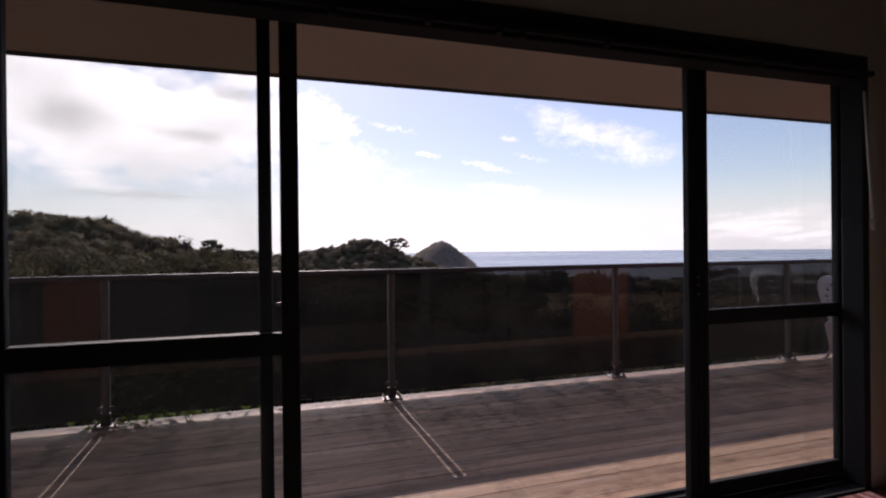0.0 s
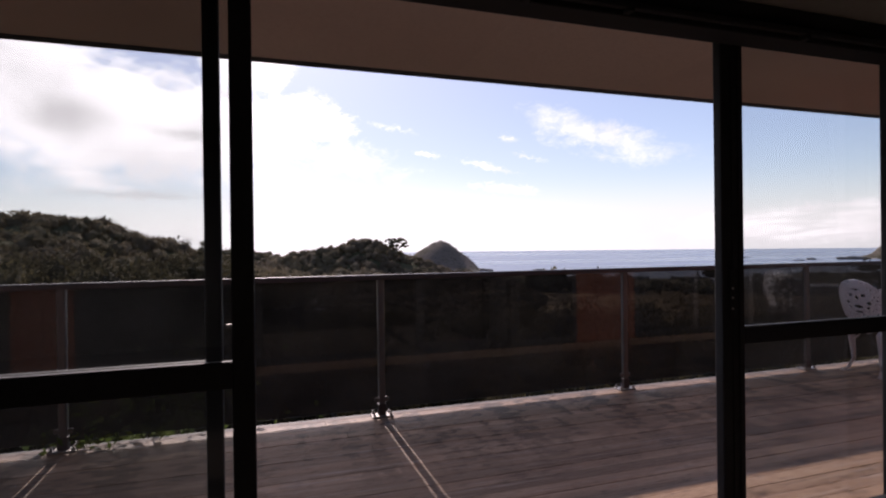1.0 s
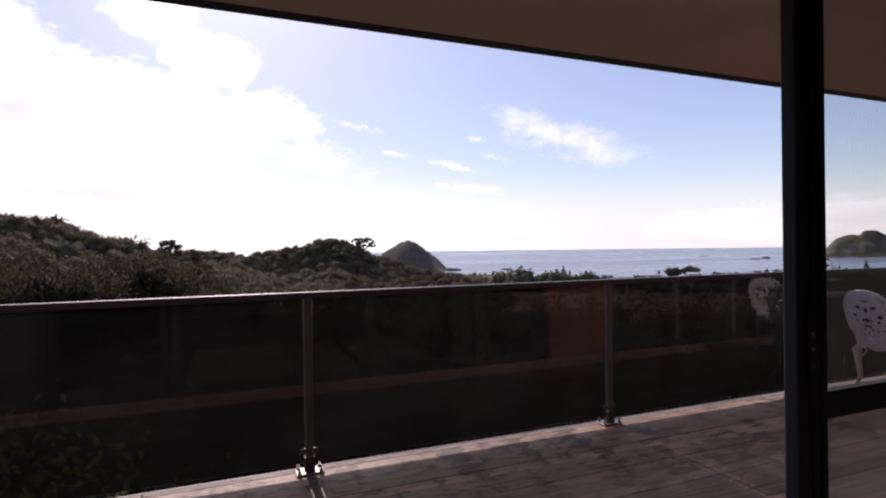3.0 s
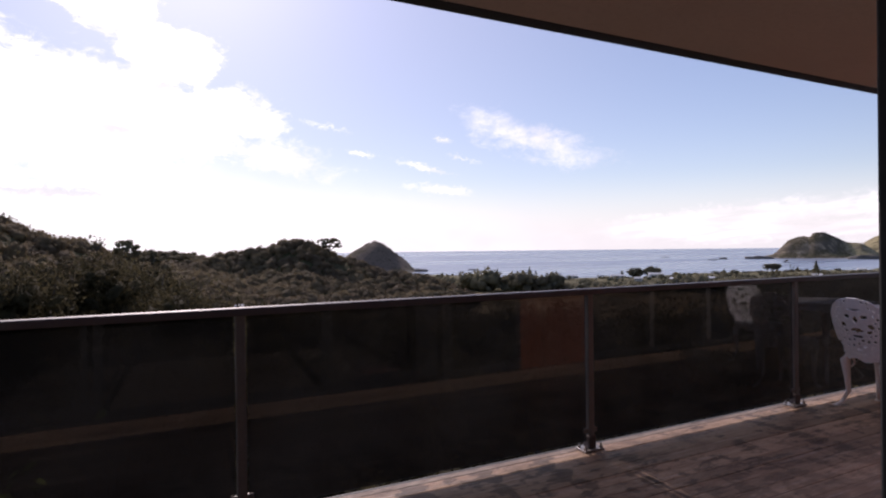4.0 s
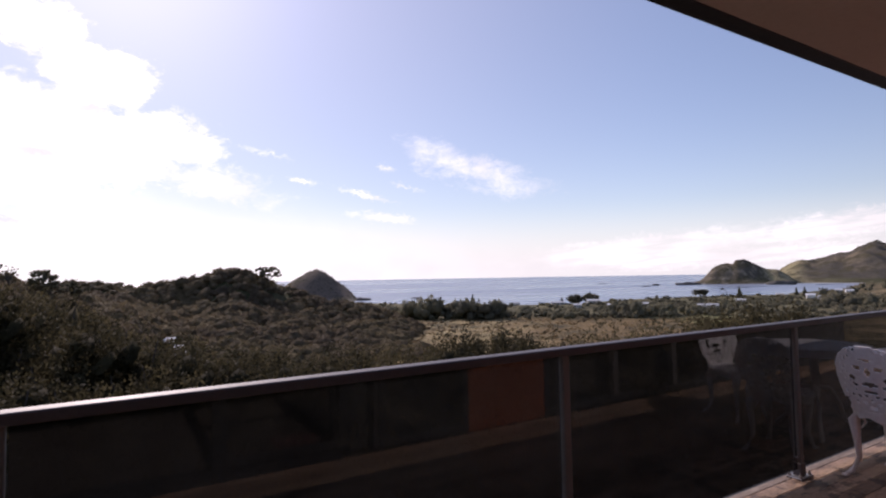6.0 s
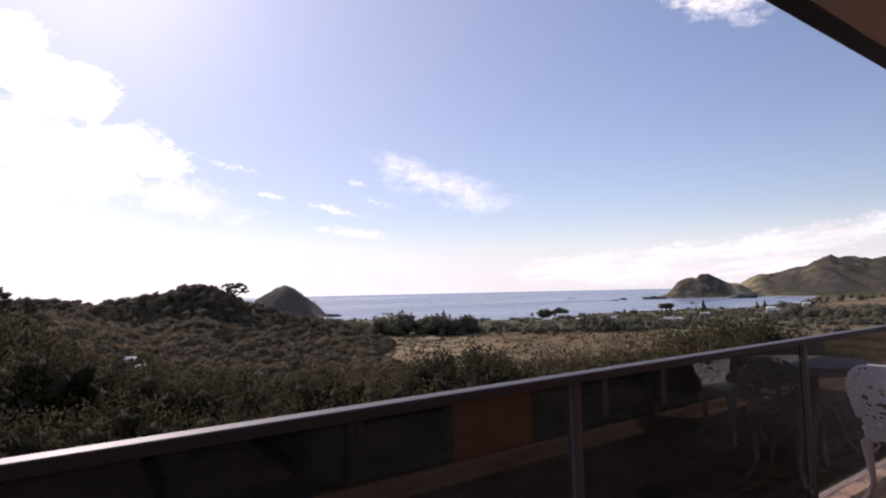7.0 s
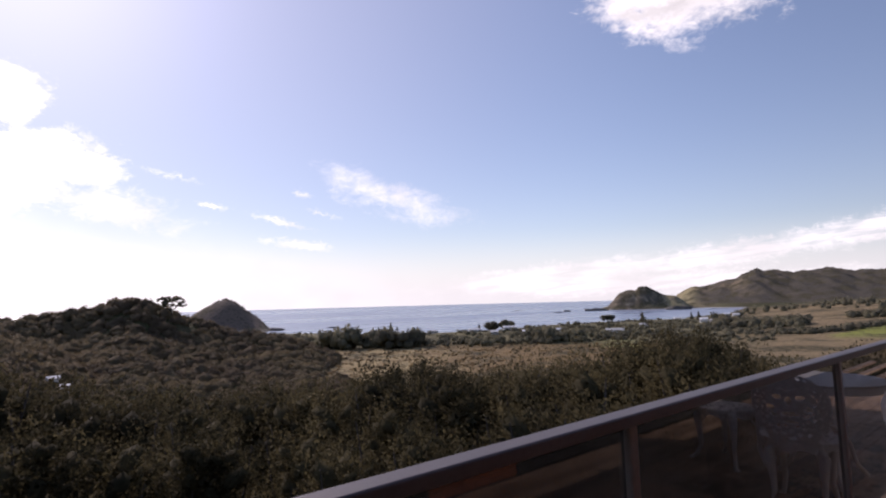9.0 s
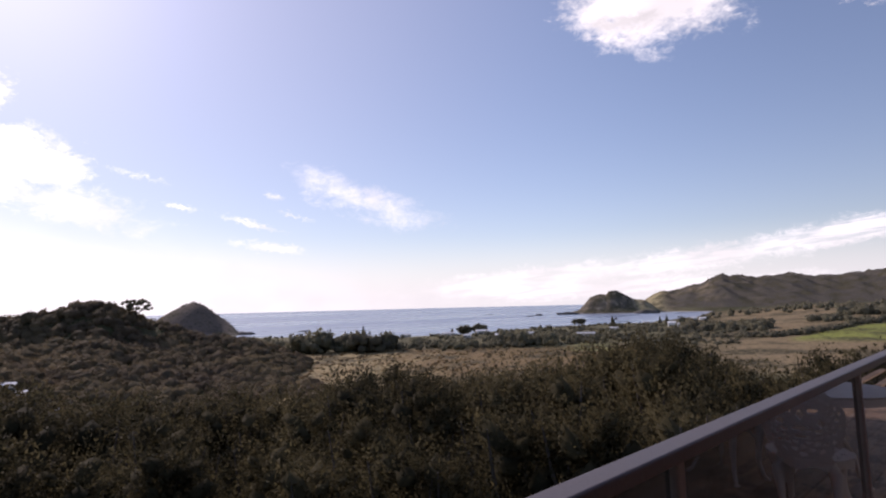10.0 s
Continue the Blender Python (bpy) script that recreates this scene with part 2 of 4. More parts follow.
M_clad = material("dark_cladding", [(0.03, 0.028, 0.026), (0.042, 0.038, 0.035), (0.024, 0.022, 0.02)], 0.6, 0, 1.5, (1, 1, 0.3), 0.15, 40)
M_carpet = material("carpet", [(0.12, 0.10, 0.085), (0.15, 0.125, 0.105), (0.10, 0.082, 0.07)], 0.95, 0, 6.0, (1, 1, 1), 0.8, 150, 0.1)
M_white = material("white_plastic", [(0.75, 0.74, 0.72), (0.8, 0.79, 0.77)], 0.4)
M_cast = material("white_cast_metal", [(0.80, 0.76, 0.76), (0.86, 0.83, 0.82), (0.68, 0.63, 0.62)], 0.5, 0, 5.0, (1, 1, 1), 0.2, 45)
M_bark = material("bark", [(0.065, 0.052, 0.042), (0.09, 0.075, 0.06), (0.04, 0.032, 0.027)], 0.9, 0, 3, (1, 1, 0.3), 0.8, 18)
M_rock = material("shore_rock", [(0.06, 0.055, 0.05), (0.11, 0.10, 0.09), (0.04, 0.04, 0.035)], 0.85, 0, 0.15, (1, 1, 1), 0.8, 0.8)
M_far_wall = material("far_house_wall", [(0.6, 0.58, 0.54), (0.68, 0.66, 0.62)], 0.7, 0, 0.5, (1, 1, 1), 0, 3, 0.5, 0.15)
M_far_roof = material("far_pale_roof", [(0.52, 0.52, 0.52), (0.60, 0.60, 0.60)], 0.75, 0.0, 0.5, (1, 1, 1), 0, 3, 0.2, 0.4)
M_far_pane = material("far_house_window", [(0.03, 0.035, 0.04), (0.05, 0.055, 0.06)], 0.2)
M_tint = glass("tinted_glass", (0.29, 0.28, 0.278), 0.004, 0.034, 0.0055)
M_clear = glass("door_glass", (0.91, 0.92, 0.915), 0.0, 0.022, 0.0005)


def leaf_material(name, a, b, c, through_light=0.25, spread=0.3, patch=0.12, grain=0.0):
    mt = bpy.data.materials.new(name)
    mt.use_nodes = True
    n = Net(mt.node_tree)
    bs = mt.node_tree.nodes["Principled BSDF"]
    geo = n.node("ShaderNodeNewGeometry")
    co = n.node("ShaderNodeTexCoord").outputs["Object"]
    place = geo.outputs["Position"]
    big = n.m("ADD", n.m("MULTIPLY", n.noise(place, patch, 4, 0.6), 0.6), n.m("MULTIPLY", n.noise(place, patch * 7, 4, 0.65), 0.4))
    k = n.mix(n.smooth(big, 0.40, 0.60), a, b)
    k = n.mix(n.m("MULTIPLY", geo.outputs["Random Per Island"], spread), k, c)
    n.put(bs.inputs["Base Color"], k)
    bs.inputs["Roughness"].default_value = 0.75
    if grain:
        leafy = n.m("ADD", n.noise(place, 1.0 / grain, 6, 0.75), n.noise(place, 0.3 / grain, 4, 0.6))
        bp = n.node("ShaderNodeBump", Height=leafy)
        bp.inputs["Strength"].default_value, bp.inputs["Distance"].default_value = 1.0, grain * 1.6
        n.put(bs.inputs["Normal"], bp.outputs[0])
        # pits of the relief get the dark tone: shade between leaves, put into colour
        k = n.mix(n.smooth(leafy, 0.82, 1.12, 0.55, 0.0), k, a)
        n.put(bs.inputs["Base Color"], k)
    bs.inputs["Specular IOR Level"].default_value = 0.05
    tl = n.node("ShaderNodeBsdfTranslucent", Color=k)
    mx = n.node("ShaderNodeMixShader", Fac=through_light)
    out = mt.node_tree.nodes["Material Output"]
    mt.node_tree.links.new(bs.outputs[0], mx.inputs[1])
    mt.node_tree.links.new(tl.outputs[0], mx.inputs[2])
    mt.node_tree.links.new(mx.outputs[0], out.inputs["Surface"])
    return mt


M_leaf = leaf_material("kanuka_leaves", (0.040, 0.037, 0.022), (0.115, 0.097, 0.050), (0.106, 0.09, 0.047), 0.5, 0.15, 0.14)
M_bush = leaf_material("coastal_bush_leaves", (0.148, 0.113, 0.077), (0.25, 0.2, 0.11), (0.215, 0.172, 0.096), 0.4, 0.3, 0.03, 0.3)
# scrub of the far cone: distance haze is put into these raised colours
M_scrub = leaf_material("haze_paled_scrub", (0.25, 0.205, 0.17), (0.31, 0.255, 0.21), (0.34, 0.28, 0.23), 0.35, 0.3, 0.03)
M_tussock = leaf_material("dry_tussock", (0.22, 0.14, 0.065), (0.42, 0.32, 0.16), (0.32, 0.22, 0.11), 0.3, 0.5, 0.02)
# far tree leaves, brightened so that the colour holds the haze before them
M_farwood = leaf_material("settlement_tree_leaves", (0.12, 0.114, 0.085), (0.19, 0.178, 0.115), (0.23, 0.21, 0.13), 0.45, 0.4, 0.02)


# ---- helpers of this scene ----
def mesh_of(bm, name, mat_, smooth=False):
    me = bpy.data.meshes.new(name)
    bm.normal_update()
    bm.to_mesh(me)
    bm.free()
    for mt in (mat_ if isinstance(mat_, (list, tuple)) else [mat_]):
        me.materials.append(mt)
    if smooth:
        me.shade_smooth()
    return me


def part(name, bm, mat_, parent=None, label="", smooth=False):
    ob = new(name, mesh_of(bm, name, mat_, smooth))
    ob.parent = parent
    if label:
        tagged(ob, label)
    return ob


def thing(name, label, category, at=(0, 0, 0), turn=0.0, group="", kind=""):
    ob = new(name)
    ob.empty_display_size = 0.1
    ob.matrix_basis = pose(*at, 0, 0, turn)
    return tagged(ob, label, category, group, kind)


def box(x0, x1, y0, y1, z0, z1, bevel=0.0, bm=None):
    bm = bm or bmesh.new()
    r = bmesh.ops.create_cube(bm, size=1, matrix=Matrix.LocRotScale(((x0 + x1) / 2, (y0 + y1) / 2, (z0 + z1) / 2), None, (x1 - x0, y1 - y0, z1 - z0)))
    if bevel:
        es = list({e for v in r["verts"] for e in v.link_edges})
        bmesh.ops.bevel(bm, geom=es, offset=bevel, segments=2, affect="EDGES", profile=0.5)
    return bm


def tube(pts, radii, n=8, bm=None, squash=1.0):
    """A tapered tube along points."""
    bm = bm or bmesh.new()
    pts = [Vector(p) for p in pts]
    rings = []
    for i, p in enumerate(pts):
        d = (pts[min(i + 1, len(pts) - 1)] - pts[max(i - 1, 0)]).normalized()
        side = d.cross(Vector((0.3, 0.2, 1) if abs(d.z) < 0.9 else (1, 0, 0))).normalized()
        up = side.cross(d).normalized()
        r = radii[i] if isinstance(radii, (list, tuple)) else radii
        rings.append([bm.verts.new(p + r * (math.cos(2 * math.pi * k / n) * side + squash * math.sin(2 * math.pi * k / n) * up)) for k in range(n)])
    for a, b in zip(rings, rings[1:]):
        for k in range(n):
            bm.faces.new((a[k], a[(k + 1) % n], b[(k + 1) % n], b[k]))
    bm.faces.new(rings[0][::-1])
    bm.faces.new(rings[-1])
    return bm


def big_mesh(name, verts, faces, mat_, smooth=False, normals=None):
    """A mesh from numpy arrays of triangles or quads, all faces alike in size; normals: soft foliage normals, one a vertex."""
    me = bpy.data.meshes.new(name)
    k = faces.shape[1]
    me.vertices.add(len(verts))
    me.vertices.foreach_set("co", verts.astype(np.float32).ravel())
    me.loops.add(faces.size)
    me.loops.foreach_set("vertex_index", faces.astype(np.int32).ravel())
    me.polygons.add(len(faces))
    me.polygons.foreach_set("loop_start", np.arange(0, faces.size, k, dtype=np.int32))
    me.update(calc_edges=True)
    me.validate()
    me.materials.append(mat_)
    if smooth or normals is not None:
        me.shade_smooth()
    if normals is not None:
        soft_n = me.attributes.new("custom_normal", "FLOAT_VECTOR", "POINT")
        soft_n.data.foreach_set("vector", normals.astype(np.float32).ravel())
    return me


def unit(v):
    return v / np.maximum(np.linalg.norm(v, axis=-1, keepdims=True), 1e-6)


# ---- land and sea ----
SEA = -35.0
HOME = (0.0, 4.0)
EYE_Z = 1.35


def smoothstep(a, b, x):
    t = np.clip((x - a) / (b - a), 0, 1)
    return t * t * (3 - 2 * t)


def ridge(az_, r, rows, r0, front, rear, lower=0.0, bluff=False):
    """Height of a ridge whose crest, seen from home, follows rows of (bearing, elevation); bluff: a steep upper face over a long bench."""
    a, e = zip(*rows)
    crest = EYE_Z + r0 * np.tan(np.radians(np.interp(az_, a, e) - lower))
    s = np.where(r < r0, (r0 - r) / front, (r - r0) / rear)
    f = np.clip(1 - s, 0, 1)
    f = np.where((r < r0) & bluff, np.interp(f, (0, 0.25, 0.5, 0.72, 0.85, 0.97, 1), (0, 0.13, 0.30, 0.47, 0.60, 0.96, 1)), f * f * (3 - 2 * f))
    return np.where(f > 0, -36.5 + np.maximum(crest + 36.5, 0) * f, -99)


LEFT = [(-75, 1.5), (-41.92, 3.16), (-27.41, 3.38), (-20.66, 3.08), (-15.25, 2.62), (-11.86, 1.89), (-8.35, 0.57), (-6.5, -0.2), (-3.73, -0.92), (1.45, -2.05), (6.68, -4.34), (10.9, -7.49)]
SMALL = [(-11.14, -3.09), (-7.82, -1.46), (-4.76, -0.4), (-1.77, -0.12), (0.4, -0.48), (2.59, -0.99), (4.57, -1.92), (7.73, -4.33)]
HILL = [(-4.73, -4.37), (-0.62, -2.16), (2.17, -0.89), (3.62, -0.61), (7.17, 0.15), (8.85, 0.65), (10.95, 0.94), (12.64, 0.08), (14.86, -1.02), (18.26, -2.38), (22.9, -3.23), (25.32, -3.87), (27.74, -4.82), (30.91, -6.31)]
CONE = [(12.55, -2.83), (15.17, -0.70), (15.95, -0.2), (16.9, 0.33), (17.62, 0.63), (18.16, 0.80), (18.76, 0.6), (19.46, 0.14), (20.13, -0.42), (20.8, -0.9), (21.53, -1.5), (22.05, -2.17), (22.6, -2.85)]
HEAD = [(54.6, -1.82), (55.21, -1.47), (55.9, -1.2), (56.69, -0.98), (57.29, -0.31), (57.76, 0.25), (58.55, 0.55), (59.43, 0.53), (59.66, 0.9), (60.47, 0.78), (61.05, 0.5), (61.57, 0.21), (62.09, -0.03), (63.03, -0.11), (63.73, -0.62), (64.17, -1.07), (65.78, -1.54)]
RIGHT = [(61.9, -1.5), (62.35, -1.04), (63.03, -0.16), (63.79, 0.31), (64.53, 0.62), (65.8, 0.59), (66.68, 0.99), (67.83, 1.22), (68.44, 1.52), (69.04, 1.84), (69.63, 2.06), (70.04, 2.17), (70.61, 1.94), (72.87, 1.62), (74.95, 1.88), (76.51, 1.8), (77.25, 1.54), (79.1, 1.6), (81.56, 1.87), (86.31, 2.51), (96.9, 3.54), (130, 4), (180, 4)]
SHORE = [(-180, 3000), (-80, 1500), (-60, 900), (10, 900), (22.5, 700), (32, 615), (37.3, 585), (45.7, 625), (50, 695), (55.3, 765), (63.7, 856), (67.9, 1094), (69.4, 1462), (71, 2700), (180, 3000)]


def lumps(x, y, scale, seed):
    """Smooth noise on a plan by sums of sines, quick for whole arrays."""
    rng = np.random.default_rng(seed)
    z = np.zeros_like(x)
    for k in range(10):
        th, ph = rng.uniform(0, 6.28), rng.uniform(0, 6.28)
        f = rng.uniform(0.6, 2.2) / scale
        z = z + np.sin((x * math.cos(th) + y * math.sin(th)) * f * 6.28 + ph) / (1 + 0.4 * k)
    return z / 3


def land(x, y):
    az_ = np.degrees(np.arctan2(x - HOME[0], y - HOME[1]))
    r = np.hypot(x - HOME[0], y - HOME[1])
    z = np.interp(r, (0, 7, 14, 22, 40, 80, 130, 185), (-3.4, -3.7, -7, -9.8, -14, -21.5, -28.5, -33.2)) + 0.5 * lumps(x, y, 60, 1) * smoothstep(15, 60, r)
    sh = np.interp(az_, *zip(*SHORE))
    z = z + 3.0 * smoothstep(60, 5, np.abs(r - sh + 60)) * (0.6 + 0.5 * lumps(x, y, 40, 2))      # dunes
    z = z + smoothstep(66, 80, az_) * smoothstep(250, 1200, r) * 16
    z = np.where(r > sh, np.minimum(z, -33 - 0.12 * (r - sh)), z)
    z = np.maximum(z, -45)
    for rows, r0, f, b, lo, amp in ((LEFT, 265, 215, 160, 0.52, 1), (SMALL, 600, 150, 150, 0.2, 1), (HILL, 340, 225, 130, 0.25, 1), (CONE, 850, 85, 100, 0.05, 0.2), (HEAD, 1590, 75, 200, 0, 0.4), (RIGHT, 1950, 430, 500, 0, 0.8)):
        h = ridge(az_, r, rows, r0, f, b, lo, rows is HILL)
        rough = 0.07 * lumps(x, y, r0 * 0.16, int(r0)) + (0.10 if r0 > 1000 else 0.045) * lumps(x, y, r0 * (0.035 if r0 > 1000 else 0.055), int(r0) + 1) + (0.06 if r0 > 1000 else 0.0) * lumps(x, y, r0 * 0.012, int(r0) + 2)
        h = np.where(h > -36, h + (h + 36.5) * rough * amp, h)
        z = np.maximum(z, h)
    return z


def grid_sheet(name, az_list, r_list, height, mat_):
    A, R = np.meshgrid(np.radians(az_list), r_list, indexing="ij")
    x, y = HOME[0] + R * np.sin(A), HOME[1] + R * np.cos(A)
    z = height(x, y)
    na, nr = A.shape
    i = np.arange(na * nr).reshape(na, nr)
    j = np.roll(i, -1, axis=0)
    f = np.stack([i[:, :-1], i[:, 1:], j[:, 1:], j[:, :-1]], -1).reshape(-1, 4)
    v = np.stack([x, y, z], -1).reshape(-1, 3)
    return big_mesh(name, v, f[:, ::-1], mat_, True), v


def ground_material():
    mt = bpy.data.materials.new("land_cover")
    mt.use_nodes = True
    n = Net(mt.node_tree)
    bs = mt.node_tree.nodes["Principled BSDF"]
    at = n.node("ShaderNodeAttribute")
    at.attribute_name = "cover"
    co = n.node("ShaderNodeTexCoord").outputs["Object"]
    patch = n.noise(co, 0.025, 6, 0.65)
    tuft = n.noise(co, 0.28, 5, 0.7)
    c = n.mix(n.smooth(patch, 0.46, 0.60), at.outputs["Color"], (0.075, 0.066, 0.036))
    c = n.mix(n.m("MULTIPLY", n.smooth(tuft, 0.45, 0.6), 0.6), c, at.outputs["Color"])
    c = n.mix(n.m("MULTIPLY", n.smooth(tuft, 0.52, 0.36), 0.6), c, (0.05, 0.044, 0.026))
    n.put(bs.inputs["Base Color"], c)
    bs.inputs["Roughness"].default_value, bs.inputs["Specular IOR Level"].default_value = 0.95, 0.1
    bp = n.node("ShaderNodeBump", Height=tuft)
    bp.inputs["Strength"].default_value, bp.inputs["Distance"].default_value = 0.8, 2.0
    n.put(bs.inputs["Normal"], bp.outputs[0])
    return mt


azs = np.concatenate([np.arange(-75, 50, 0.42), np.arange(50, 70, 0.2), np.arange(70, 100, 0.33), np.arange(100, 285, 2.5)])
rs = np.concatenate([[0.5, 3], np.geomspace(6, 700, 150), np.geomspace(712, 1440, 50), np.linspace(1460, 2000, 100), np.geomspace(2030, 2940, 10)])
me, gv = grid_sheet("ground", azs, rs, land, ground_material())
gaz = np.degrees(np.arctan2(gv[:, 0] - HOME[0], gv[:, 1] - HOME[1]))
gr = np.hypot(gv[:, 0] - HOME[0], gv[:, 1] - HOME[1])
cover = np.tile(np.array([0.075, 0.075, 0.035]), (len(gv), 1))


def cover_with(f, colour):
    global cover
    cover = cover * (1 - f[:, None]) + np.array(colour) * f[:, None]


wob = 1 + 0.12 * lumps(gv[:, 0], gv[:, 1], 120, 5)
flat = smoothstep(170, 215, gr * wob) * smoothstep(460, 415, gr * wob) * smoothstep(20, 24, gaz) * smoothstep(70, 60, gaz)
straw = np.clip(0.5 + 0.8 * lumps(gv[:, 0], gv[:, 1] * 2.5, 90, 31), 0, 1)
cover_with(flat, (0.24, 0.165, 0.08))
cover_with(flat * straw * smoothstep(46, 36, gaz), (0.42, 0.33, 0.17))
cover_with(flat * (1 - straw) * 0.6 * smoothstep(270, 230, gr * wob), (0.13, 0.12, 0.06))
cover_with(flat * smoothstep(54, 57, gaz) * smoothstep(61, 59, gaz) * smoothstep(380, 395, gr), (0.33, 0.33, 0.13))
cover_with(smoothstep(425, 470, gr) * smoothstep(70, 64, gaz) * smoothstep(20, 26, gaz), (0.20, 0.18, 0.10))
cover_with(smoothstep(64, 72, gaz) * smoothstep(250, 330, gr) * smoothstep(1500, 1100, gr), (0.27, 0.20, 0.11))
cover_with(smoothstep(74.5, 76, gaz) * smoothstep(470, 485, gr) * smoothstep(12, -12, gr - np.interp(gaz, (75.5, 77, 81.5, 95), (500, 545, 670, 900))), (0.27, 0.29, 0.07))
cover_with(smoothstep(1480, 1520, gr) * smoothstep(-28, -22, gv[:, 2]), (0.10, 0.088, 0.070))
slopes = np.clip(1.5 * lumps(gv[:, 0], gv[:, 1], 150, 41) + 0.5 * lumps(gv[:, 0], gv[:, 1], 50, 42), 0, 1)
cover_with(slopes * smoothstep(1480, 1520, gr) * smoothstep(-28, -22, gv[:, 2]) * smoothstep(76, 68, gaz), (0.20, 0.16, 0.11))
cover_with(smoothstep(1500, 1540, gr) * smoothstep(61.5, 62.5, gaz) * smoothstep(65.5, 64, gaz) * smoothstep(-30, -24, gv[:, 2]), (0.34, 0.29, 0.16))
cover_with(smoothstep(1400, 1450, gr) * smoothstep(62, 59.8, gaz) * (0.5 + 0.5 * np.clip(lumps(gv[:, 0], gv[:, 1], 60, 9), -1, 1)) * smoothstep(0, -26, gv[:, 2]), (0.07, 0.06, 0.05))
cover_with(smoothstep(740, 760, gr) * smoothstep(960, 930, gr) * smoothstep(12.5, 13, gaz) * smoothstep(23.6, 23.2, gaz) * smoothstep(-33, -30, gv[:, 2]), (0.16, 0.125, 0.10))
strata = np.clip(1.6 * lumps(gv[:, 0], gv[:, 2] * 4 + gv[:, 1] * 0.3, 30, 21), 0, 1)
cover_with(strata * smoothstep(1400, 1450, gr) * smoothstep(67, 65, gaz) * smoothstep(1640, 1600, gr), (0.34, 0.28, 0.20))
cover_with(smoothstep(-33.6, -34.4, gv[:, 2]), (0.52, 0.47, 0.40))
att = me.color_attributes.new("cover", "FLOAT_COLOR", "POINT")
att.data.foreach_set("color", np.concatenate([cover, np.ones((len(gv), 1))], 1).astype(np.float32).ravel())
tagged(new("ground", me), "scrubby green and brown coastal land falling to a sandy bay", "ground", kind="structure")


def sea_material():
    mt = bpy.data.materials.new("sea_water")
    mt.use_nodes = True
    n = Net(mt.node_tree)
    bs = mt.node_tree.nodes["Principled BSDF"]
    co = n.node("ShaderNodeTexCoord").outputs["Object"]
    mp = n.node("ShaderNodeMapping", Vector=co, Scale=(0.5, 1.5, 1))
    waves = n.noise(mp.outputs[0], 0.09, 5, 0.6)
    bands = n.noise(n.node("ShaderNodeMapping", Vector=co, Scale=(0.2, 1.0, 1)).outputs[0], 0.006, 4, 0.6)
    n.put(bs.inputs["Base Color"], n.mix(n.smooth(bands, 0.35, 0.65), (0.20, 0.24, 0.31), (0.26, 0.30, 0.37)))
    n.put(bs.inputs["Roughness"], n.smooth(bands, 0.35, 0.65, 0.22, 0.36))
    bs.inputs["IOR"].default_value = 1.33
    bp = n.node("ShaderNodeBump", Height=waves)
    bp.inputs["Strength"].default_value, bp.inputs["Distance"].default_value = 0.085, 1.0
    n.put(bs.inputs["Normal"], bp.outputs[0])
    return mt


me, _ = grid_sheet("sea", np.arange(-180, 180, 2), np.geomspace(300, 4650, 64), lambda x, y: 0 * x + SEA, sea_material())
tagged(new("water", me), "calm blue sea with pale glints reaching the horizon", "sea", kind="structure")


# ---- bush on the hills ----
def ball(sub):
    bm = bmesh.new()
    bmesh.ops.create_icosphere(bm, subdivisions=sub, radius=1)
    v = np.array([p.co for p in bm.verts])
    f = np.array([[q.index for q in p.verts] for p in bm.faces])
    bm.free()
    return v, f


def crown_template(rng, sub, tufts, tuft_size, core=1.0):
    """One rounded bush head: a lumpy core with leaf tufts that break its outline."""
    v, f = ball(sub)
    n = np.array([noise.noise(Vector(p) * 1.7 + Vector((rng.uniform(0, 50), 0, 0))) for p in v])
    n2 = np.array([noise.noise(Vector(p) * 4.1 + Vector((3.3, 0, n[0] * 40))) for p in v])
    v = v * core * (0.86 + 0.45 * n + 0.26 * n2)[:, None]
    d = rng.normal(size=(tufts, 3))
    d[:, 2] = np.abs(d[:, 2]) * 0.9 + 0.02
    d /= np.linalg.norm(d, axis=1)[:, None]
    p = d * rng.uniform(0.84, 1.08, (tufts, 1))
    a = np.cross(d, rng.normal(size=(tufts, 3)))
    a /= np.linalg.norm(a, axis=1)[:, None]
    b = np.cross(d, a) + d * rng.uniform(0.2, 1.2, (tufts, 1))
    s = tuft_size * rng.uniform(0.6, 1.3, (tufts, 1))
    tv = np.stack([p - a * s, p + a * s, p + b * s * 1.4], 1).reshape(-1, 3)
    tf = np.arange(tufts * 3).reshape(-1, 3) + len(v)
    n = unit(np.concatenate([v, np.repeat(d, 3, 0) + rng.normal(size=(tufts * 3, 3)) * 0.15]))
    return np.concatenate([v, tv]), np.concatenate([f, tf]), n


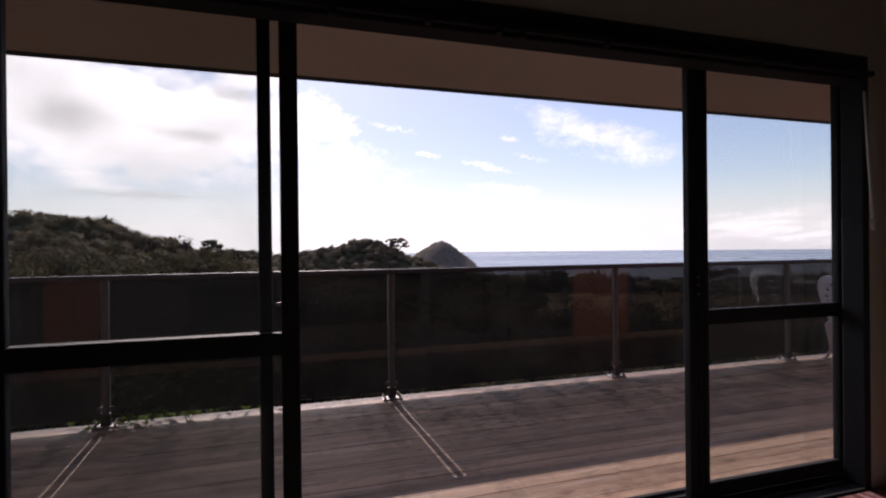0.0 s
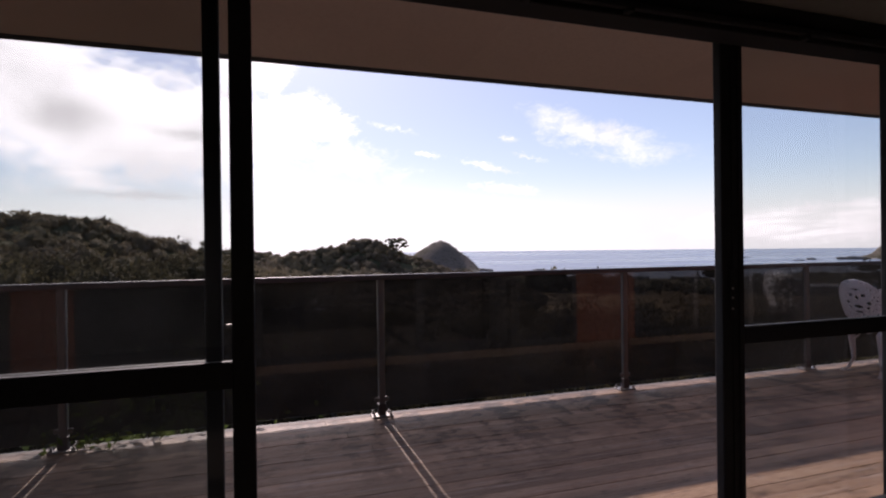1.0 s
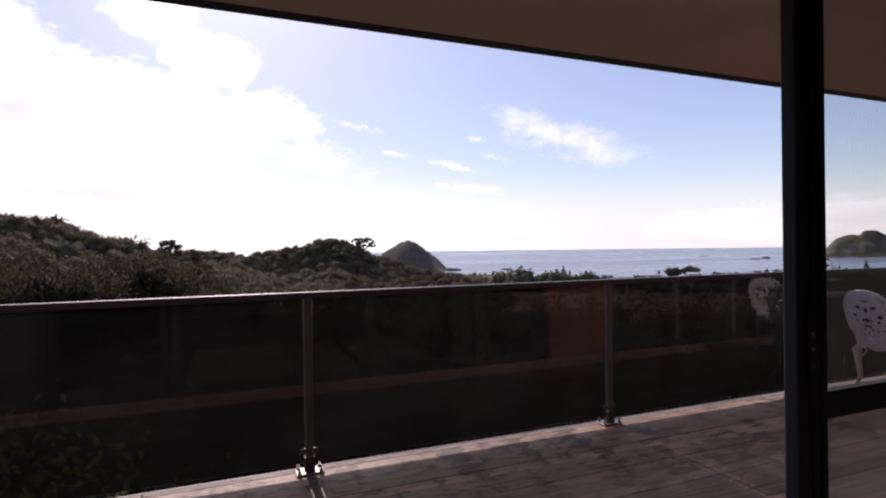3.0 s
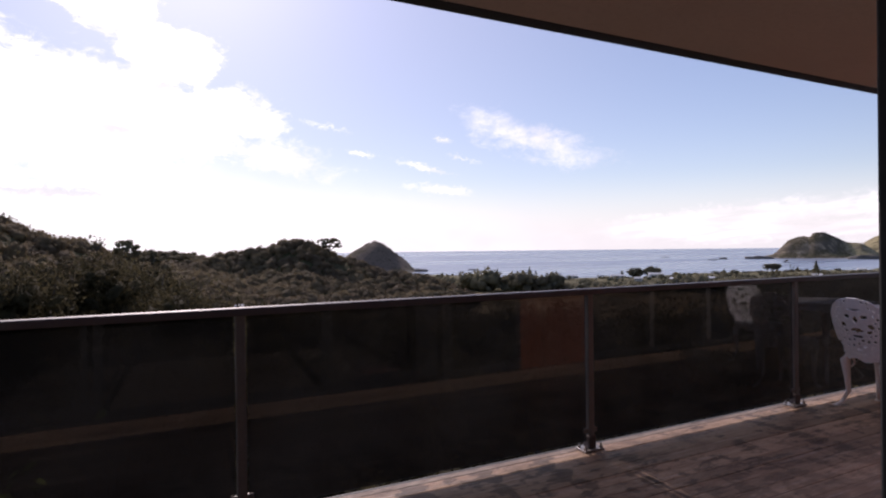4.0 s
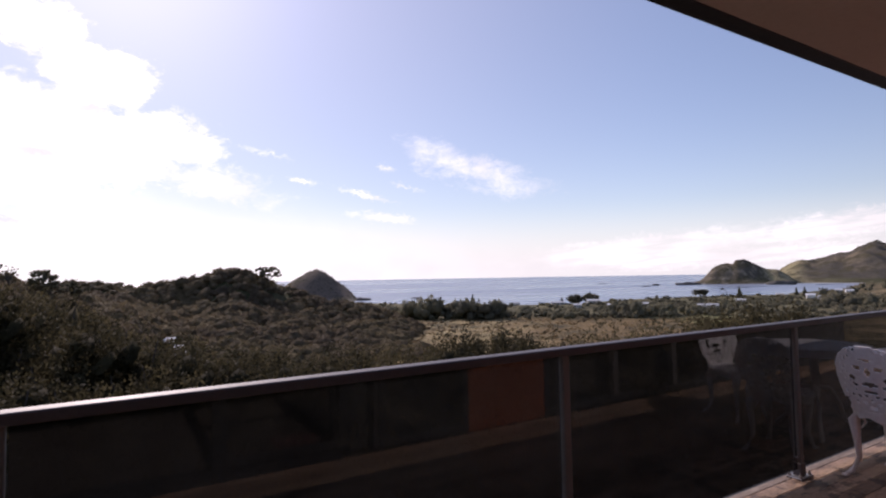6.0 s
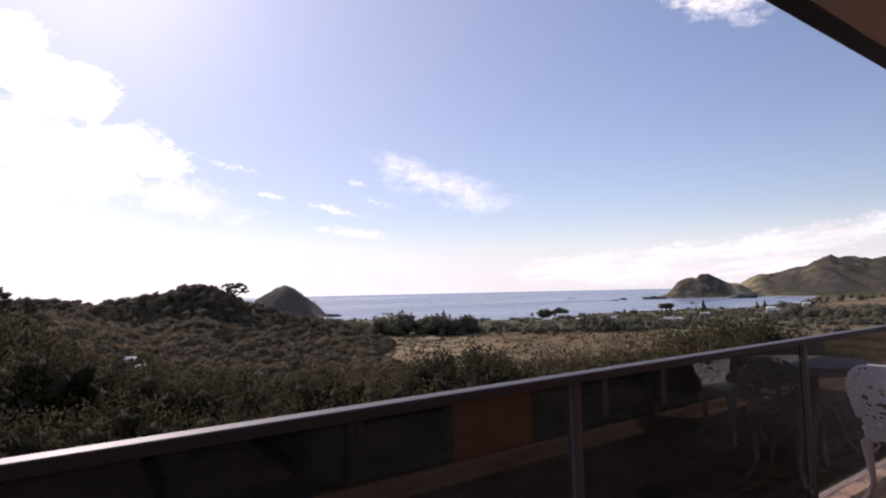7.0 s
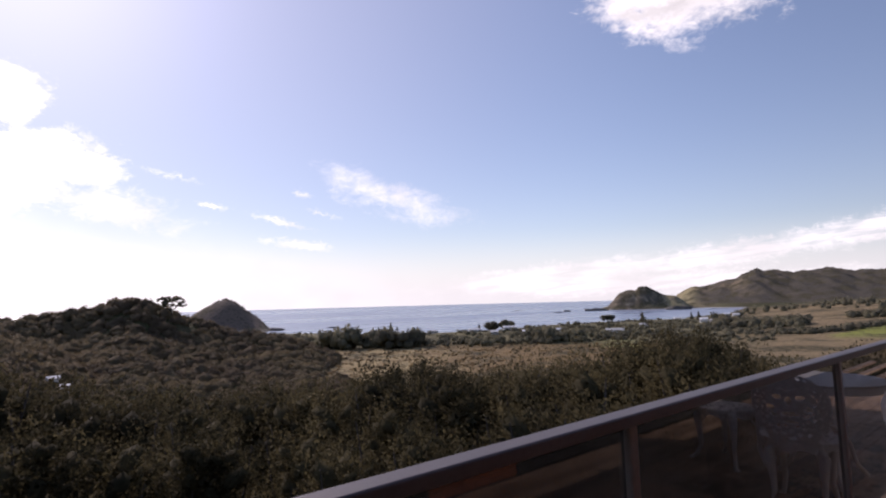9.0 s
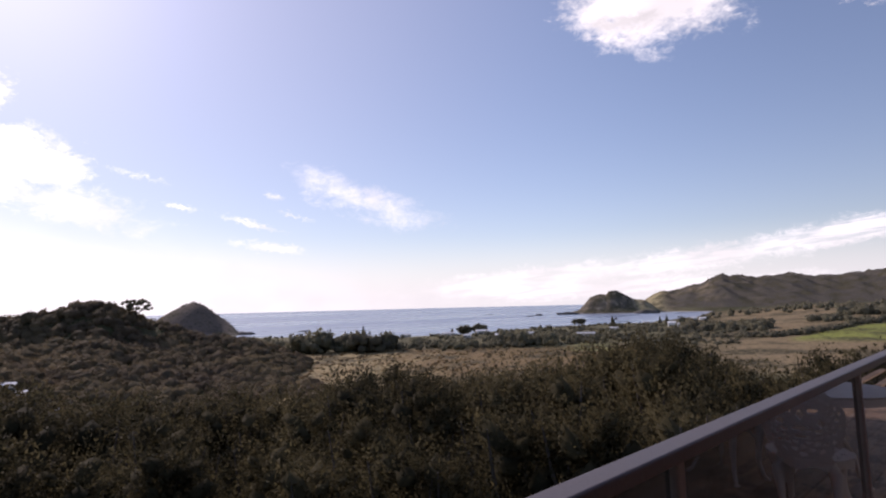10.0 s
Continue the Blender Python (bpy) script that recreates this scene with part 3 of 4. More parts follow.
def scatter(name, pts, sizes, rng, mat_, sub=1, tufts=30, tuft_size=0.19, squat=0.8):
    kinds = [crown_template(rng, sub, tufts, tuft_size) for _ in range(6)]
    V, F, N, base = [], [], [], 0
    which = rng.integers(0, 6, len(pts))
    for k, (tv, tf, tn) in enumerate(kinds):
        sel = which == k
        p, s = pts[sel], sizes[sel]
        th = rng.uniform(0, 6.28, len(p))
        c, sn = np.cos(th)[:, None], np.sin(th)[:, None]
        x = (tv[:, 0] * c - tv[:, 1] * sn) * s[:, None]
        y = (tv[:, 0] * sn + tv[:, 1] * c) * s[:, None]
        z = tv[:, 2][None] * s[:, None] * (squat * rng.uniform(0.8, 1.25, len(p)))[:, None]
        V.append((np.stack([x, y, z], -1) + p[:, None]).reshape(-1, 3))
        N.append(np.stack([tn[:, 0] * c - tn[:, 1] * sn, tn[:, 0] * sn + tn[:, 1] * c, tn[:, 2][None] / squat + 0 * c], -1).reshape(-1, 3))
        F.append((tf[None] + (np.arange(len(p)) * len(tv))[:, None, None] + base).reshape(-1, 3))
        base += len(p) * len(tv)
    return big_mesh(name, np.concatenate(V), np.concatenate(F), mat_, True, unit(np.concatenate(N)))


def polar(a, r):
    x, y = HOME[0] + r * np.sin(np.radians(a)), HOME[1] + r * np.cos(np.radians(a))
    return x, y, land(x, y)


rng = np.random.default_rng(7)
HUTS = ((4.75, 206), (5.6, 201), (6.25, 199), (7.6, 195))


def bush(label, a0, a1, r0, r1, count, size, keep, sink=0.25, **kw):
    a, r = rng.uniform(a0, a1, count), np.sqrt(rng.uniform(r0 * r0, r1 * r1, count))
    x, y, z = polar(a, r)
    ok = keep(a, r, z)
    for ha, hr in HUTS:
        ok &= ~((np.abs(a - ha) < 0.9) & (r > hr - 8) & (r < hr + 5))
    s = (0.45 + 1.1 * rng.random(count) ** 1.6) * size
    s = s[ok]
    p = np.stack([x, y, z], -1)[ok]
    p[:, 2] += sink * s
    return tagged(new("bush", scatter("bush", p, s, rng, kw.pop("mat_", M_bush), **kw)), label, "bush", kind="stuff")


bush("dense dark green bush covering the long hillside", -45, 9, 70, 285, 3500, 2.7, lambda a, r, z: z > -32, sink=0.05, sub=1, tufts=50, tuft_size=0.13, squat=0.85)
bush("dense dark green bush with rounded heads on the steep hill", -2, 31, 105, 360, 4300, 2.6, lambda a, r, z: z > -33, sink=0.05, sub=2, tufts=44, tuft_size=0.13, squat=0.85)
bush("haze-paled scrub on the conical headland hill", 13.5, 23.2, 838, 862, 110, 1.4, lambda a, r, z: (z > -33) & (a > 17), tufts=10, tuft_size=0.3, squat=0.55, mat_=M_scrub)
bush("low bush on a small rounded hill", -8, 8, 480, 610, 1200, 3.0, lambda a, r, z: z > -30, tufts=8)
bush("low mixed trees among the beach settlement", 21, 71, 440, 760, 5200, 1.9,
     lambda a, r, z: (z > -34.2) & (r < np.interp(a, *zip(*SHORE)) - 45) & (lumps(a * 10, r, 60, 3) > -0.12), mat_=M_farwood, tufts=14, tuft_size=0.3, squat=0.8, sink=0.3)


def belt(label, rows, wide, count, size, tall=0.35):
    """A shelter belt or hedge that runs along rows of (bearing, distance)."""
    a = rng.uniform(rows[0][0], rows[-1][0], count)
    r = np.interp(a, *zip(*rows)) + rng.normal(size=count) * wide
    s = (0.5 + rng.random(count)) * size
    p = np.stack(polar(a, r), -1)
    p[:, 2] += s * rng.uniform(0.35, 2 * tall - 0.35, count)
    tagged(new("shelter_belt", scatter("shelter_belt", p, s, rng, M_farwood, tufts=14, tuft_size=0.3, squat=0.95)), label, "trees", kind="stuff")


belt("dark shelter belt of trees on the flat", ((66.5, 665), (68.1, 651), (70.7, 634), (73.4, 622)), 16, 150, 4.6)
belt("low hedge between the paddocks", ((71.0, 520), (74.0, 520), (77.0, 556), (78.7, 600), (81.4, 690), (90, 900)), 7, 260, 2.6)
belt("hedge along the far paddock", ((76.0, 720), (78.0, 712), (81.7, 700), (92, 690)), 9, 160, 3.2)
belt("dark block of trees under the hills", ((78.8, 840), (80, 833), (84, 828), (95, 800)), 20, 200, 6.0)
belt("scattered trees at the foot of the hills", ((65.5, 960), (70, 1050), (80, 1080), (95, 1000)), 70, 160, 4.0)
belt("tall dark shelter belt along the field's far side", ((27.5, 440), (30, 425), (34, 420), (37.6, 425)), 7, 150, 4.4, 1.1)
belt("thinner dark trees at the end of the shelter belt", ((23.5, 500), (25.5, 480), (28, 450)), 9, 60, 2.6, 0.8)
belt("low trees between the field and the houses", ((37.5, 440), (44, 430), (52, 440), (62, 520)), 12, 170, 2.2, 0.7)
belt("dark trees beside the pale-roofed houses", ((48.5, 455), (51, 450), (54.5, 455)), 8, 60, 3.6, 0.9)
bush("straw-coloured tussock over the brown flat", 23, 66, 200, 425, 2200, 0.9, lambda a, r, z: lumps(a * 10, r, 45, 14) > -0.2, tufts=16, squat=0.5, mat_=M_tussock)
bush("low scrub scattered over the brown flat", 22, 68, 185, 430, 1500, 0.95, lambda a, r, z: (lumps(a * 10, r, 70, 4) > 0.12) | (r < 230), tufts=14, squat=0.6)


# ---- trees below the deck ----
PLUMES = 34


def kanuka(seed, height, spread, leaves, size):
    """A multi-stemmed tree with feathery billows of fine foliage; its stems run deep into the slope."""
    rg = np.random.default_rng(seed)
    tree = thing("kanuka_tree", "dark olive kanuka tree with feathery crown on the slope", "tree", group="trees below the deck")
    bm = bmesh.new()
    for k in range(3):
        th = k * 2.1 + rg.uniform(0, 1)
        top = Vector((math.cos(th) * spread * 0.45, math.sin(th) * spread * 0.45, height * rg.uniform(0.7, 0.9)))
        mid = Vector((top.x * 0.35, top.y * 0.35, top.z * 0.5))
        tube([(0.06 * k, 0, -height * 0.9), (0.06 * k, 0, 0), mid * 0.5, mid, top * 0.8, top], [0.15, 0.13, 0.10, 0.07, 0.04, 0.015], 6, bm)
    part("trunk", bm, M_bark, tree)
    V, N, H, HN = [], [], [], []
    bv, bf = ball(1)
    hub = np.array([0, 0, height * 0.3])
    for k in range(PLUMES):
        h = (k + rg.uniform(0, 1)) / PLUMES * 0.9 + 0.06
        th, rad = k * 2.4 + rg.uniform(-0.5, 0.5), spread * rg.uniform(0.3, 0.98) * (1.08 - h ** 2.2)
        lump = np.array([0.27, 0.27, 0.35]) * spread * rg.uniform(0.65, 1.25)
        c = np.array([math.cos(th) * rad, math.sin(th) * rad, height * h - 0.7 * lump[2]])
        lean = np.array([math.cos(th), math.sin(th), 0.0]) * 0.25 * lump[2]

        def billow(q):
            return 1 + 0.22 * np.sin(q[:, :1] * 4.5 + k) * np.sin(q[:, 1:2] * 5 + seed) + 0.16 * np.sin(q[:, 2:] * 7 + q[:, :1] * 3 + k)
        H.append(c + bv * rg.uniform(0.34, 0.5, (len(bv), 1)) * lump * billow(bv) + lean * bv[:, 2:])     # dense sprays that close the plume
        HN.append(unit(0.9 * bv + 0.5 * unit(H[-1] - hub)))
        m = leaves
        d = unit(rg.normal(size=(m, 3)) + np.array([0, 0, 0.3]))
        p = c + d * (1.1 - 0.6 * rg.random((m, 1)) ** 1.6) * lump * billow(d) + lean * d[:, 2:]
        out = unit(0.7 * d + rg.normal(size=(m, 3)) * 0.55 + np.array([0, 0, 0.25]))
        side = unit(np.cross(out, rg.normal(size=(m, 3))))
        s = size * rg.uniform(0.6, 1.4, (m, 1))
        V.append(np.stack([p - side * s * 0.5, p + side * s * 0.5, p + out * s * 1.6], 1).reshape(-1, 3))
        N.append(np.repeat(unit(0.9 * d + 0.5 * unit(p - hub)), 3, 0))
    F = [np.arange(PLUMES * leaves * 3).reshape(-1, 3)] + [bf + PLUMES * leaves * 3 + k * len(bv) for k in range(PLUMES)]
    V, N = V + H, N + HN
    ob = new("crown", big_mesh("crown", np.concatenate(V), np.concatenate(F), M_leaf, normals=np.concatenate(N)))
    ob.parent = tree
    return tree


TOPS = [(-60, 0), (-32.33, 0.29), (-20.36, 0.38), (-15.26, -1.19), (-11.14, -0.15), (-8.44, -0.22), (-6.5, 0), (-4.97, -0.09), (-3.22, -0.5), (-1.7, -1.3), (0.8, -3), (3.8, -4.4), (7.8, -5.5), (11.5, -6.4), (16.3, -6.9), (23.5, -6.7), (24.59, -6.71), (27.75, -7.56), (31.97, -7.58), (37.78, -5.3), (41.5, -5.4), (44.68, -6.4), (48.92, -6.6), (52.1, -5.8), (57.91, -4.4), (62.22, -3.1), (65.77, -2.7), (69.5, -3.4), (70.6, -5.72), (74.05, -5.2), (77.14, -3.93), (81.21, -3.81), (96.85, -3.07)]
models = [(kanuka(11, 6.0, 2.1, 345, 0.051), 6.0), (kanuka(12, 7.0, 2.4, 345, 0.051), 7.0), (kanuka(13, 5.4, 2.3, 345, 0.051), 5.4),
          (kanuka(14, 6.5, 2.6, 125, 0.095), 6.5), (kanuka(15, 7.0, 2.8, 125, 0.095), 7.0)]
rt = random.Random(5)
used = [False] * 5


def plant(a, r, e, size, kinds):
    """A tree whose top is seen at bearing a and elevation e, r metres off."""
    x, y, z = (float(v) for v in polar(np.array(a), np.array(r)))
    top = EYE_Z + r * math.tan(radians(e))
    if top - z < 1.2:
        return
    k = rt.choice(kinds)
    base, bh = models[k]
    sc = max(min((top - z) / bh, 1.5), 0.35) * size
    m = pose(x, y, top - sc * bh, 0, 0, rt.uniform(0, 360)) @ Matrix.Diagonal((sc, sc, sc, 1))
    if used[k]:
        copy_thing(base, m @ Matrix.Scale(1 / base.scale.x, 4))
    else:
        base.matrix_basis = m
        used[k] = True


def crest(a):
    return float(np.interp(a, *zip(*TOPS)))


NEAR, FAR = (0, 1, 2), (3, 4)
for i in range(38):                      # the nearest row, just below the deck
    a = -44 + 144 * (i + rt.uniform(-0.4, 0.4)) / 38
    plant(a, rt.uniform(14, 20), min(crest(a), -2.5) - rt.uniform(2.5, 6.0), 1.0, NEAR)
for i in range(64):                      # the tall row that makes the skyline of the slope
    a = -44 + 144 * (i + rt.uniform(-0.45, 0.45)) / 64
    plant(a, rt.uniform(21, 33), crest(a) + 0.35 - rt.random() ** 2 * 1.5, 1.05, NEAR)
for i in range(62):
    a = -40 + 138 * ((i * 0.7548777) % 1.0)
    plant(a, rt.uniform(38, 85), crest(a) - rt.random() ** 1.5 * 1.5, 1.15, FAR)


def undergrowth():
    n = 620
    a, r = rng.uniform(-50, 98, n), 11 + 50 * rng.random(n)
    x, y, z = polar(a, r)
    s = rng.uniform(0.8, 1.5, n)
    V, F = [], []
    tv, tf, tn = crown_template(rng, 1, 240, 0.10, 0.45)
    for k in range(n):
        V.append(tv * s[k] * np.array([1, 1, 0.9]) + np.array([x[k], y[k], z[k] + 0.5 * s[k]]))
        F.append(tf + k * len(tv))
    tagged(new("undergrowth", big_mesh("undergrowth", np.concatenate(V), np.concatenate(F), M_leaf, normals=np.tile(tn, (n, 1)))), "dense dark scrub filling the slope below the deck", "scrub", kind="stuff")


undergrowth()


# ---- the house ----
FACE, INNER = 2.43, 2.16             # outer and inner face of the sea-side wall
DOOR_L, DOOR_R, DOOR_TOP = -0.97, 2.585, 2.03
ROOM_L, ROOM_R, ROOM_BACK, CEIL = -2.7, 2.70, -3.2, 2.40
EAVE_Y, EAVE_Z = 3.625, 2.150


def wall_piece(name, bm, mat_, label):
    return tagged(part(name, bm, mat_), label, "wall", kind="structure")


STEP = 2.25                          # the frame steps back here, outside the inner leaf
bm = box(ROOM_L, DOOR_L, INNER, FACE - 0.03, 0, CEIL)
box(DOOR_R, ROOM_R + 0.1, INNER, STEP, 0, CEIL, bm=bm)
box(DOOR_L, DOOR_R, INNER, STEP, DOOR_TOP, CEIL, bm=bm)
box(DOOR_L, ROOM_R + 0.1, STEP, FACE - 0.03, DOOR_TOP + 0.03, CEIL, bm=bm)
wall_piece("wall_north", bm, M_wall_in, "shadowed beige plaster wall round the sliding door")
wall_piece("wall_east", box(ROOM_R, ROOM_R + 0.1, ROOM_BACK, INNER, 0, CEIL), M_wall_in, "shadowed beige plaster side wall of the room")
wall_piece("wall_west", box(ROOM_L - 0.1, ROOM_L, ROOM_BACK, FACE - 0.03, 0, CEIL), M_wall_in, "beige plaster side wall of the room")
wall_piece("wall_south", box(ROOM_L - 0.1, ROOM_R + 0.1, ROOM_BACK - 0.1, ROOM_BACK, 0, CEIL), M_wall_in, "beige plaster back wall of the room")
tagged(part("ceiling", box(ROOM_L - 0.1, ROOM_R + 0.1, ROOM_BACK - 0.1, FACE - 0.03, CEIL, CEIL + 0.1), M_ceil), "plain painted ceiling of the room", "ceiling", kind="structure")
tagged(part("floor", box(ROOM_L - 0.1, ROOM_R + 0.1, ROOM_BACK - 0.1, INNER + 0.04, -0.12, 0.0), M_carpet), "brown carpeted floor of the room", "floor", kind="structure")

# outside skin: orange and dark cladding, with the neighbouring windows
XL, XR = -6.0, 10.5


def clad(x0, x1, z0, z1, mat_, label):
    wall = tagged(thing("wall_cladding", label, "wall"), kind="structure")
    n = max(1, round((x1 - x0) / 0.3))
    for k in range(n):
        a, b = x0 + (x1 - x0) * k / n, x0 + (x1 - x0) * (k + 1) / n
        part("panel", box(a + 0.003, b - 0.003, FACE - 0.028, FACE, z0, z1, 0.003), mat_, wall)
    return wall


clad(-2.60, -2.12, 0.0, 2.147, M_clad, "dark stained wall cladding beside a window")
clad(-2.12, -1.62, 0.0, 2.147, M_orange, "orange painted wall cladding between windows")
clad(3.68, 4.54, 0.0, 2.147, M_orange, "orange painted wall cladding beside a window")
clad(XL, -4.2, 0.0, 2.147, M_clad, "dark stained wall cladding")
clad(-1.62, DOOR_L - 0.002, 0.0, 2.147, M_clad, "dark stained wall cladding beside the door")
clad(2.802, 2.85, 0.0, 2.147, M_clad, "dark stained wall cladding beside the door")
clad(DOOR_L, 2.80, DOOR_TOP + 0.03, 2.147, M_clad, "dark stained wall cladding above the door")
clad(7.4, XR, 0.0, 2.147, M_clad, "dark stained wall cladding at the house end")
wall_piece("wall_core", box(XL, ROOM_L - 0.1, INNER - 0.0, FACE - 0.03, -3.4, CEIL), M_clad, "plain inner leaf of the sea-side wall")
bm = box(3.68, 4.54, INNER, FACE - 0.03, 0, CEIL)
box(7.4, XR, INNER, FACE - 0.03, 0, CEIL, bm=bm)
box(ROOM_R + 0.1, 2.85, INNER, FACE - 0.03, 0, CEIL, bm=bm)
box(2.85, 7.4, INNER, FACE - 0.03, 2.05, CEIL, bm=bm)
wall_piece("wall_core", bm, M_clad, "plain inner leaf of the sea-side wall")
bm = box(ROOM_R + 0.1, XR, ROOM_BACK - 0.1, ROOM_BACK, -3.4, CEIL)
box(XR - 0.1, XR, ROOM_BACK, INNER, -3.4, CEIL, bm=bm)
wall_piece("wall_end", bm, M_clad, "dark outer walls of the neighbouring rooms")
wall_piece("wall_base", box(XL, XR, 2.1, 2.4, -4.2, -0.13), M_clad, "dark base wall under the deck")
tagged(part("floor_next_room", box(ROOM_R + 0.1, XR, ROOM_BACK, INNER, -0.12, 0), M_carpet), "carpeted floor of the neighbouring room", "floor", kind="structure")


def window_unit(name, x0, x1, z0, z1, bars):
    win = tagged(thing(name, "dark aluminium window with tall panes", "window"), kind="structure")
    t = 0.06
    y0, y1 = INNER + 0.03, FACE + 0.012
    bm = box(x0, x0 + t, y0, y1, z0, z1, 0.004)
    box(x1 - t, x1, y0, y1, z0, z1, 0.004, bm)
    box(x0 + t, x1 - t, y0, y1, z0, z0 + t, 0.004, bm)
    box(x0 + t, x1 - t, y0, y1, z1 - t, z1, 0.004, bm)
    part("window_frame", bm, M_frame, win)
    xs = [x0 + t, *bars, x1 - t]
    for b in bars:
        part("mullion", box(b - 0.035, b + 0.035, y0, y1, z0 + t, z1 - t, 0.004), M_post, win)
    for a, b in zip(xs, xs[1:]):
        part("pane", box(a + 0.036, b - 0.036, FACE - 0.06, FACE - 0.054, z0 + t, z1 - t), M_clear, win)
    return win


window_unit("window_1", 2.85, 3.68, 0.02, 2.05, [])
window_unit("window_2", 4.54, 7.4, 0.02, 2.05, [5.5, 6.45])
window_unit("window_3", -4.2, -2.60, 0.02, 2.14, [-3.4])

# roof, soffit, fascia
soffit = tagged(thing("soffit", "warm brown painted soffit sheets under the eave", "soffit"), kind="structure")
n = 14
for k in range(n):
    p, q = XL + (XR - XL) * k / n, XL + (XR - XL) * (k + 1) / n
    part("panel", box(p + 0.0003, q - 0.0003, FACE - 0.02, EAVE_Y - 0.07, EAVE_Z, EAVE_Z + 0.012), M_soffit, soffit)
bm = box(XL, XR, EAVE_Y - 0.07, EAVE_Y, EAVE_Z - 0.004, EAVE_Z + 0.22, 0.004)
tagged(part("trim_fascia", bm, M_fascia), "dark fascia board along the eave", "fascia", kind="structure")
bm = box(XL - 0.1, XR + 0.1, ROOM_BACK - 0.4, EAVE_Y - 0.01, EAVE_Z + 0.235, EAVE_Z + 0.30)
tagged(part("roof", bm, M_roof), "low grey steel roof over the house and eave", "roof", kind="structure")


# ---- sliding door ----
door = tagged(thing("door_1", "wide dark aluminium sliding door standing open to the deck", "door"), kind="structure")
bm = box(DOOR_L, DOOR_L + 0.06, INNER - 0.012, FACE + 0.012, 0.0, DOOR_TOP, 0.004)
box(DOOR_R - 0.04, DOOR_R, INNER - 0.012, STEP, 0.0, DOOR_TOP, 0.004, bm)
box(DOOR_L + 0.06, DOOR_R - 0.04, INNER - 0.012, STEP, DOOR_TOP - 0.115, DOOR_TOP, 0.004, bm)
box(DOOR_L + 0.06, 2.80, STEP + 0.002, FACE + 0.012, DOOR_TOP - 0.026, DOOR_TOP + 0.028, 0.004, bm)
box(DOOR_R - 0.002, 2.80, STEP + 0.002, STEP + 0.014, 0.0, DOOR_TOP - 0.028, 0, bm)
box(2.648, 2.80, STEP + 0.016, 2.32, 0.0, DOOR_TOP - 0.028, 0.004, bm)
part("door_frame", bm, M_frame, door)
bm = box(DOOR_L + 0.06, DOOR_R - 0.04, INNER - 0.012, FACE + 0.012, -0.005, 0.022, 0.003)
for y in (INNER + 0.06, INNER + 0.125, INNER + 0.185, INNER + 0.24):
    box(DOOR_L + 0.06, DOOR_R - 0.04, y - 0.003, y + 0.003, 0.021, 0.034, 0, bm)
part("sill_track", bm, M_frame, door)


def leaf_door(x0, x1, y, left, right, low, mid, label, latch=None, z1=DOOR_TOP - 0.028, rail=0.008, band=0.072):
    """One glazed leaf: stiles, rails, a middle rail and two panes."""
    z0 = 0.036
    d = 0.019
    leaf = part("door_leaf", box(x0, x0 + left, y - d, y + d, z0, z1, 0.005), M_frame, door, label)
    part("stile", box(x1 - right, x1, y - d, y + d, z0, z1, 0.005), M_frame, leaf)
    for name, a, b in (("bottom_rail", z0, low), ("mid_rail", mid - band, mid), ("top_rail", z1 - rail, z1)):
        part(name, box(x0 + left, x1 - right, y - d + 0.002, y + d - 0.002, a, b, 0.003), M_frame, leaf)
    for a, b in ((low, mid - band), (mid, z1 - rail)):
        p = part("pane", box(x0 + left, x1 - right, y - 0.003, y + 0.003, a, b), M_clear, leaf)
        p.visible_shadow = False
    bm = bmesh.new()
    for a, b in ((mid, mid + 0.004), (low, low + 0.004)):
        box(x0 + left, x1 - right, y - 0.012, y + 0.012, a, b, 0, bm)
    part("glazing_bead", bm, M_frame, leaf)
    bm = box(x0 + left * 0.42, x0 + left * 0.50, y - d - 0.004, y - d + 0.001, z0 + 0.01, z1 - 0.01, 0.001)
    box(x0 + left * 0.72, x0 + left * 0.78, y - d - 0.004, y - d + 0.001, z0 + 0.01, z1 - 0.01, 0.001, bm)
    part("stile_rib", bm, M_frame, leaf)
    if latch is not None:
        bm = box(latch - 0.012, latch + 0.012, y - d - 0.008, y - d - 0.002, 0.90, 1.09, 0.003)
        h = part("latch", bm, M_frame, leaf, "black latch plate with three small screws")
        for z in (0.945, 0.985, 1.02):
            bm = bmesh.new()
            bmesh.ops.create_cone(bm, cap_ends=True, segments=10, radius1=0.005, radius2=0.004, depth=0.004, matrix=pose(latch, y - d - 0.010, z, 90))
            part("screw", bm, M_steel, h)
    return leaf


leaf_door(-0.908, -0.069, 2.400, 0.05, 0.046, 0.12, 0.862, "fixed outer glazed leaf")
sliding = leaf_door(-0.905, 0.021, 2.345, 0.066, 0.062, 0.12, 0.866, "sliding glazed leaf pushed fully aside")
for z in (0.968, 0.80):
    part("keeper", box(-0.058, -0.040, 2.352, 2.362, z - 0.006, z + 0.006, 0.002), M_steel, sliding, "small steel keeper on the stile's edge")
leaf_door(1.666, 2.646, 2.300, 0.106, 0.076, 0.098, 0.868, "fixed inner glazed leaf with a wide stile", 1.705, DOOR_TOP - 0.028, 0.05, 0.062)

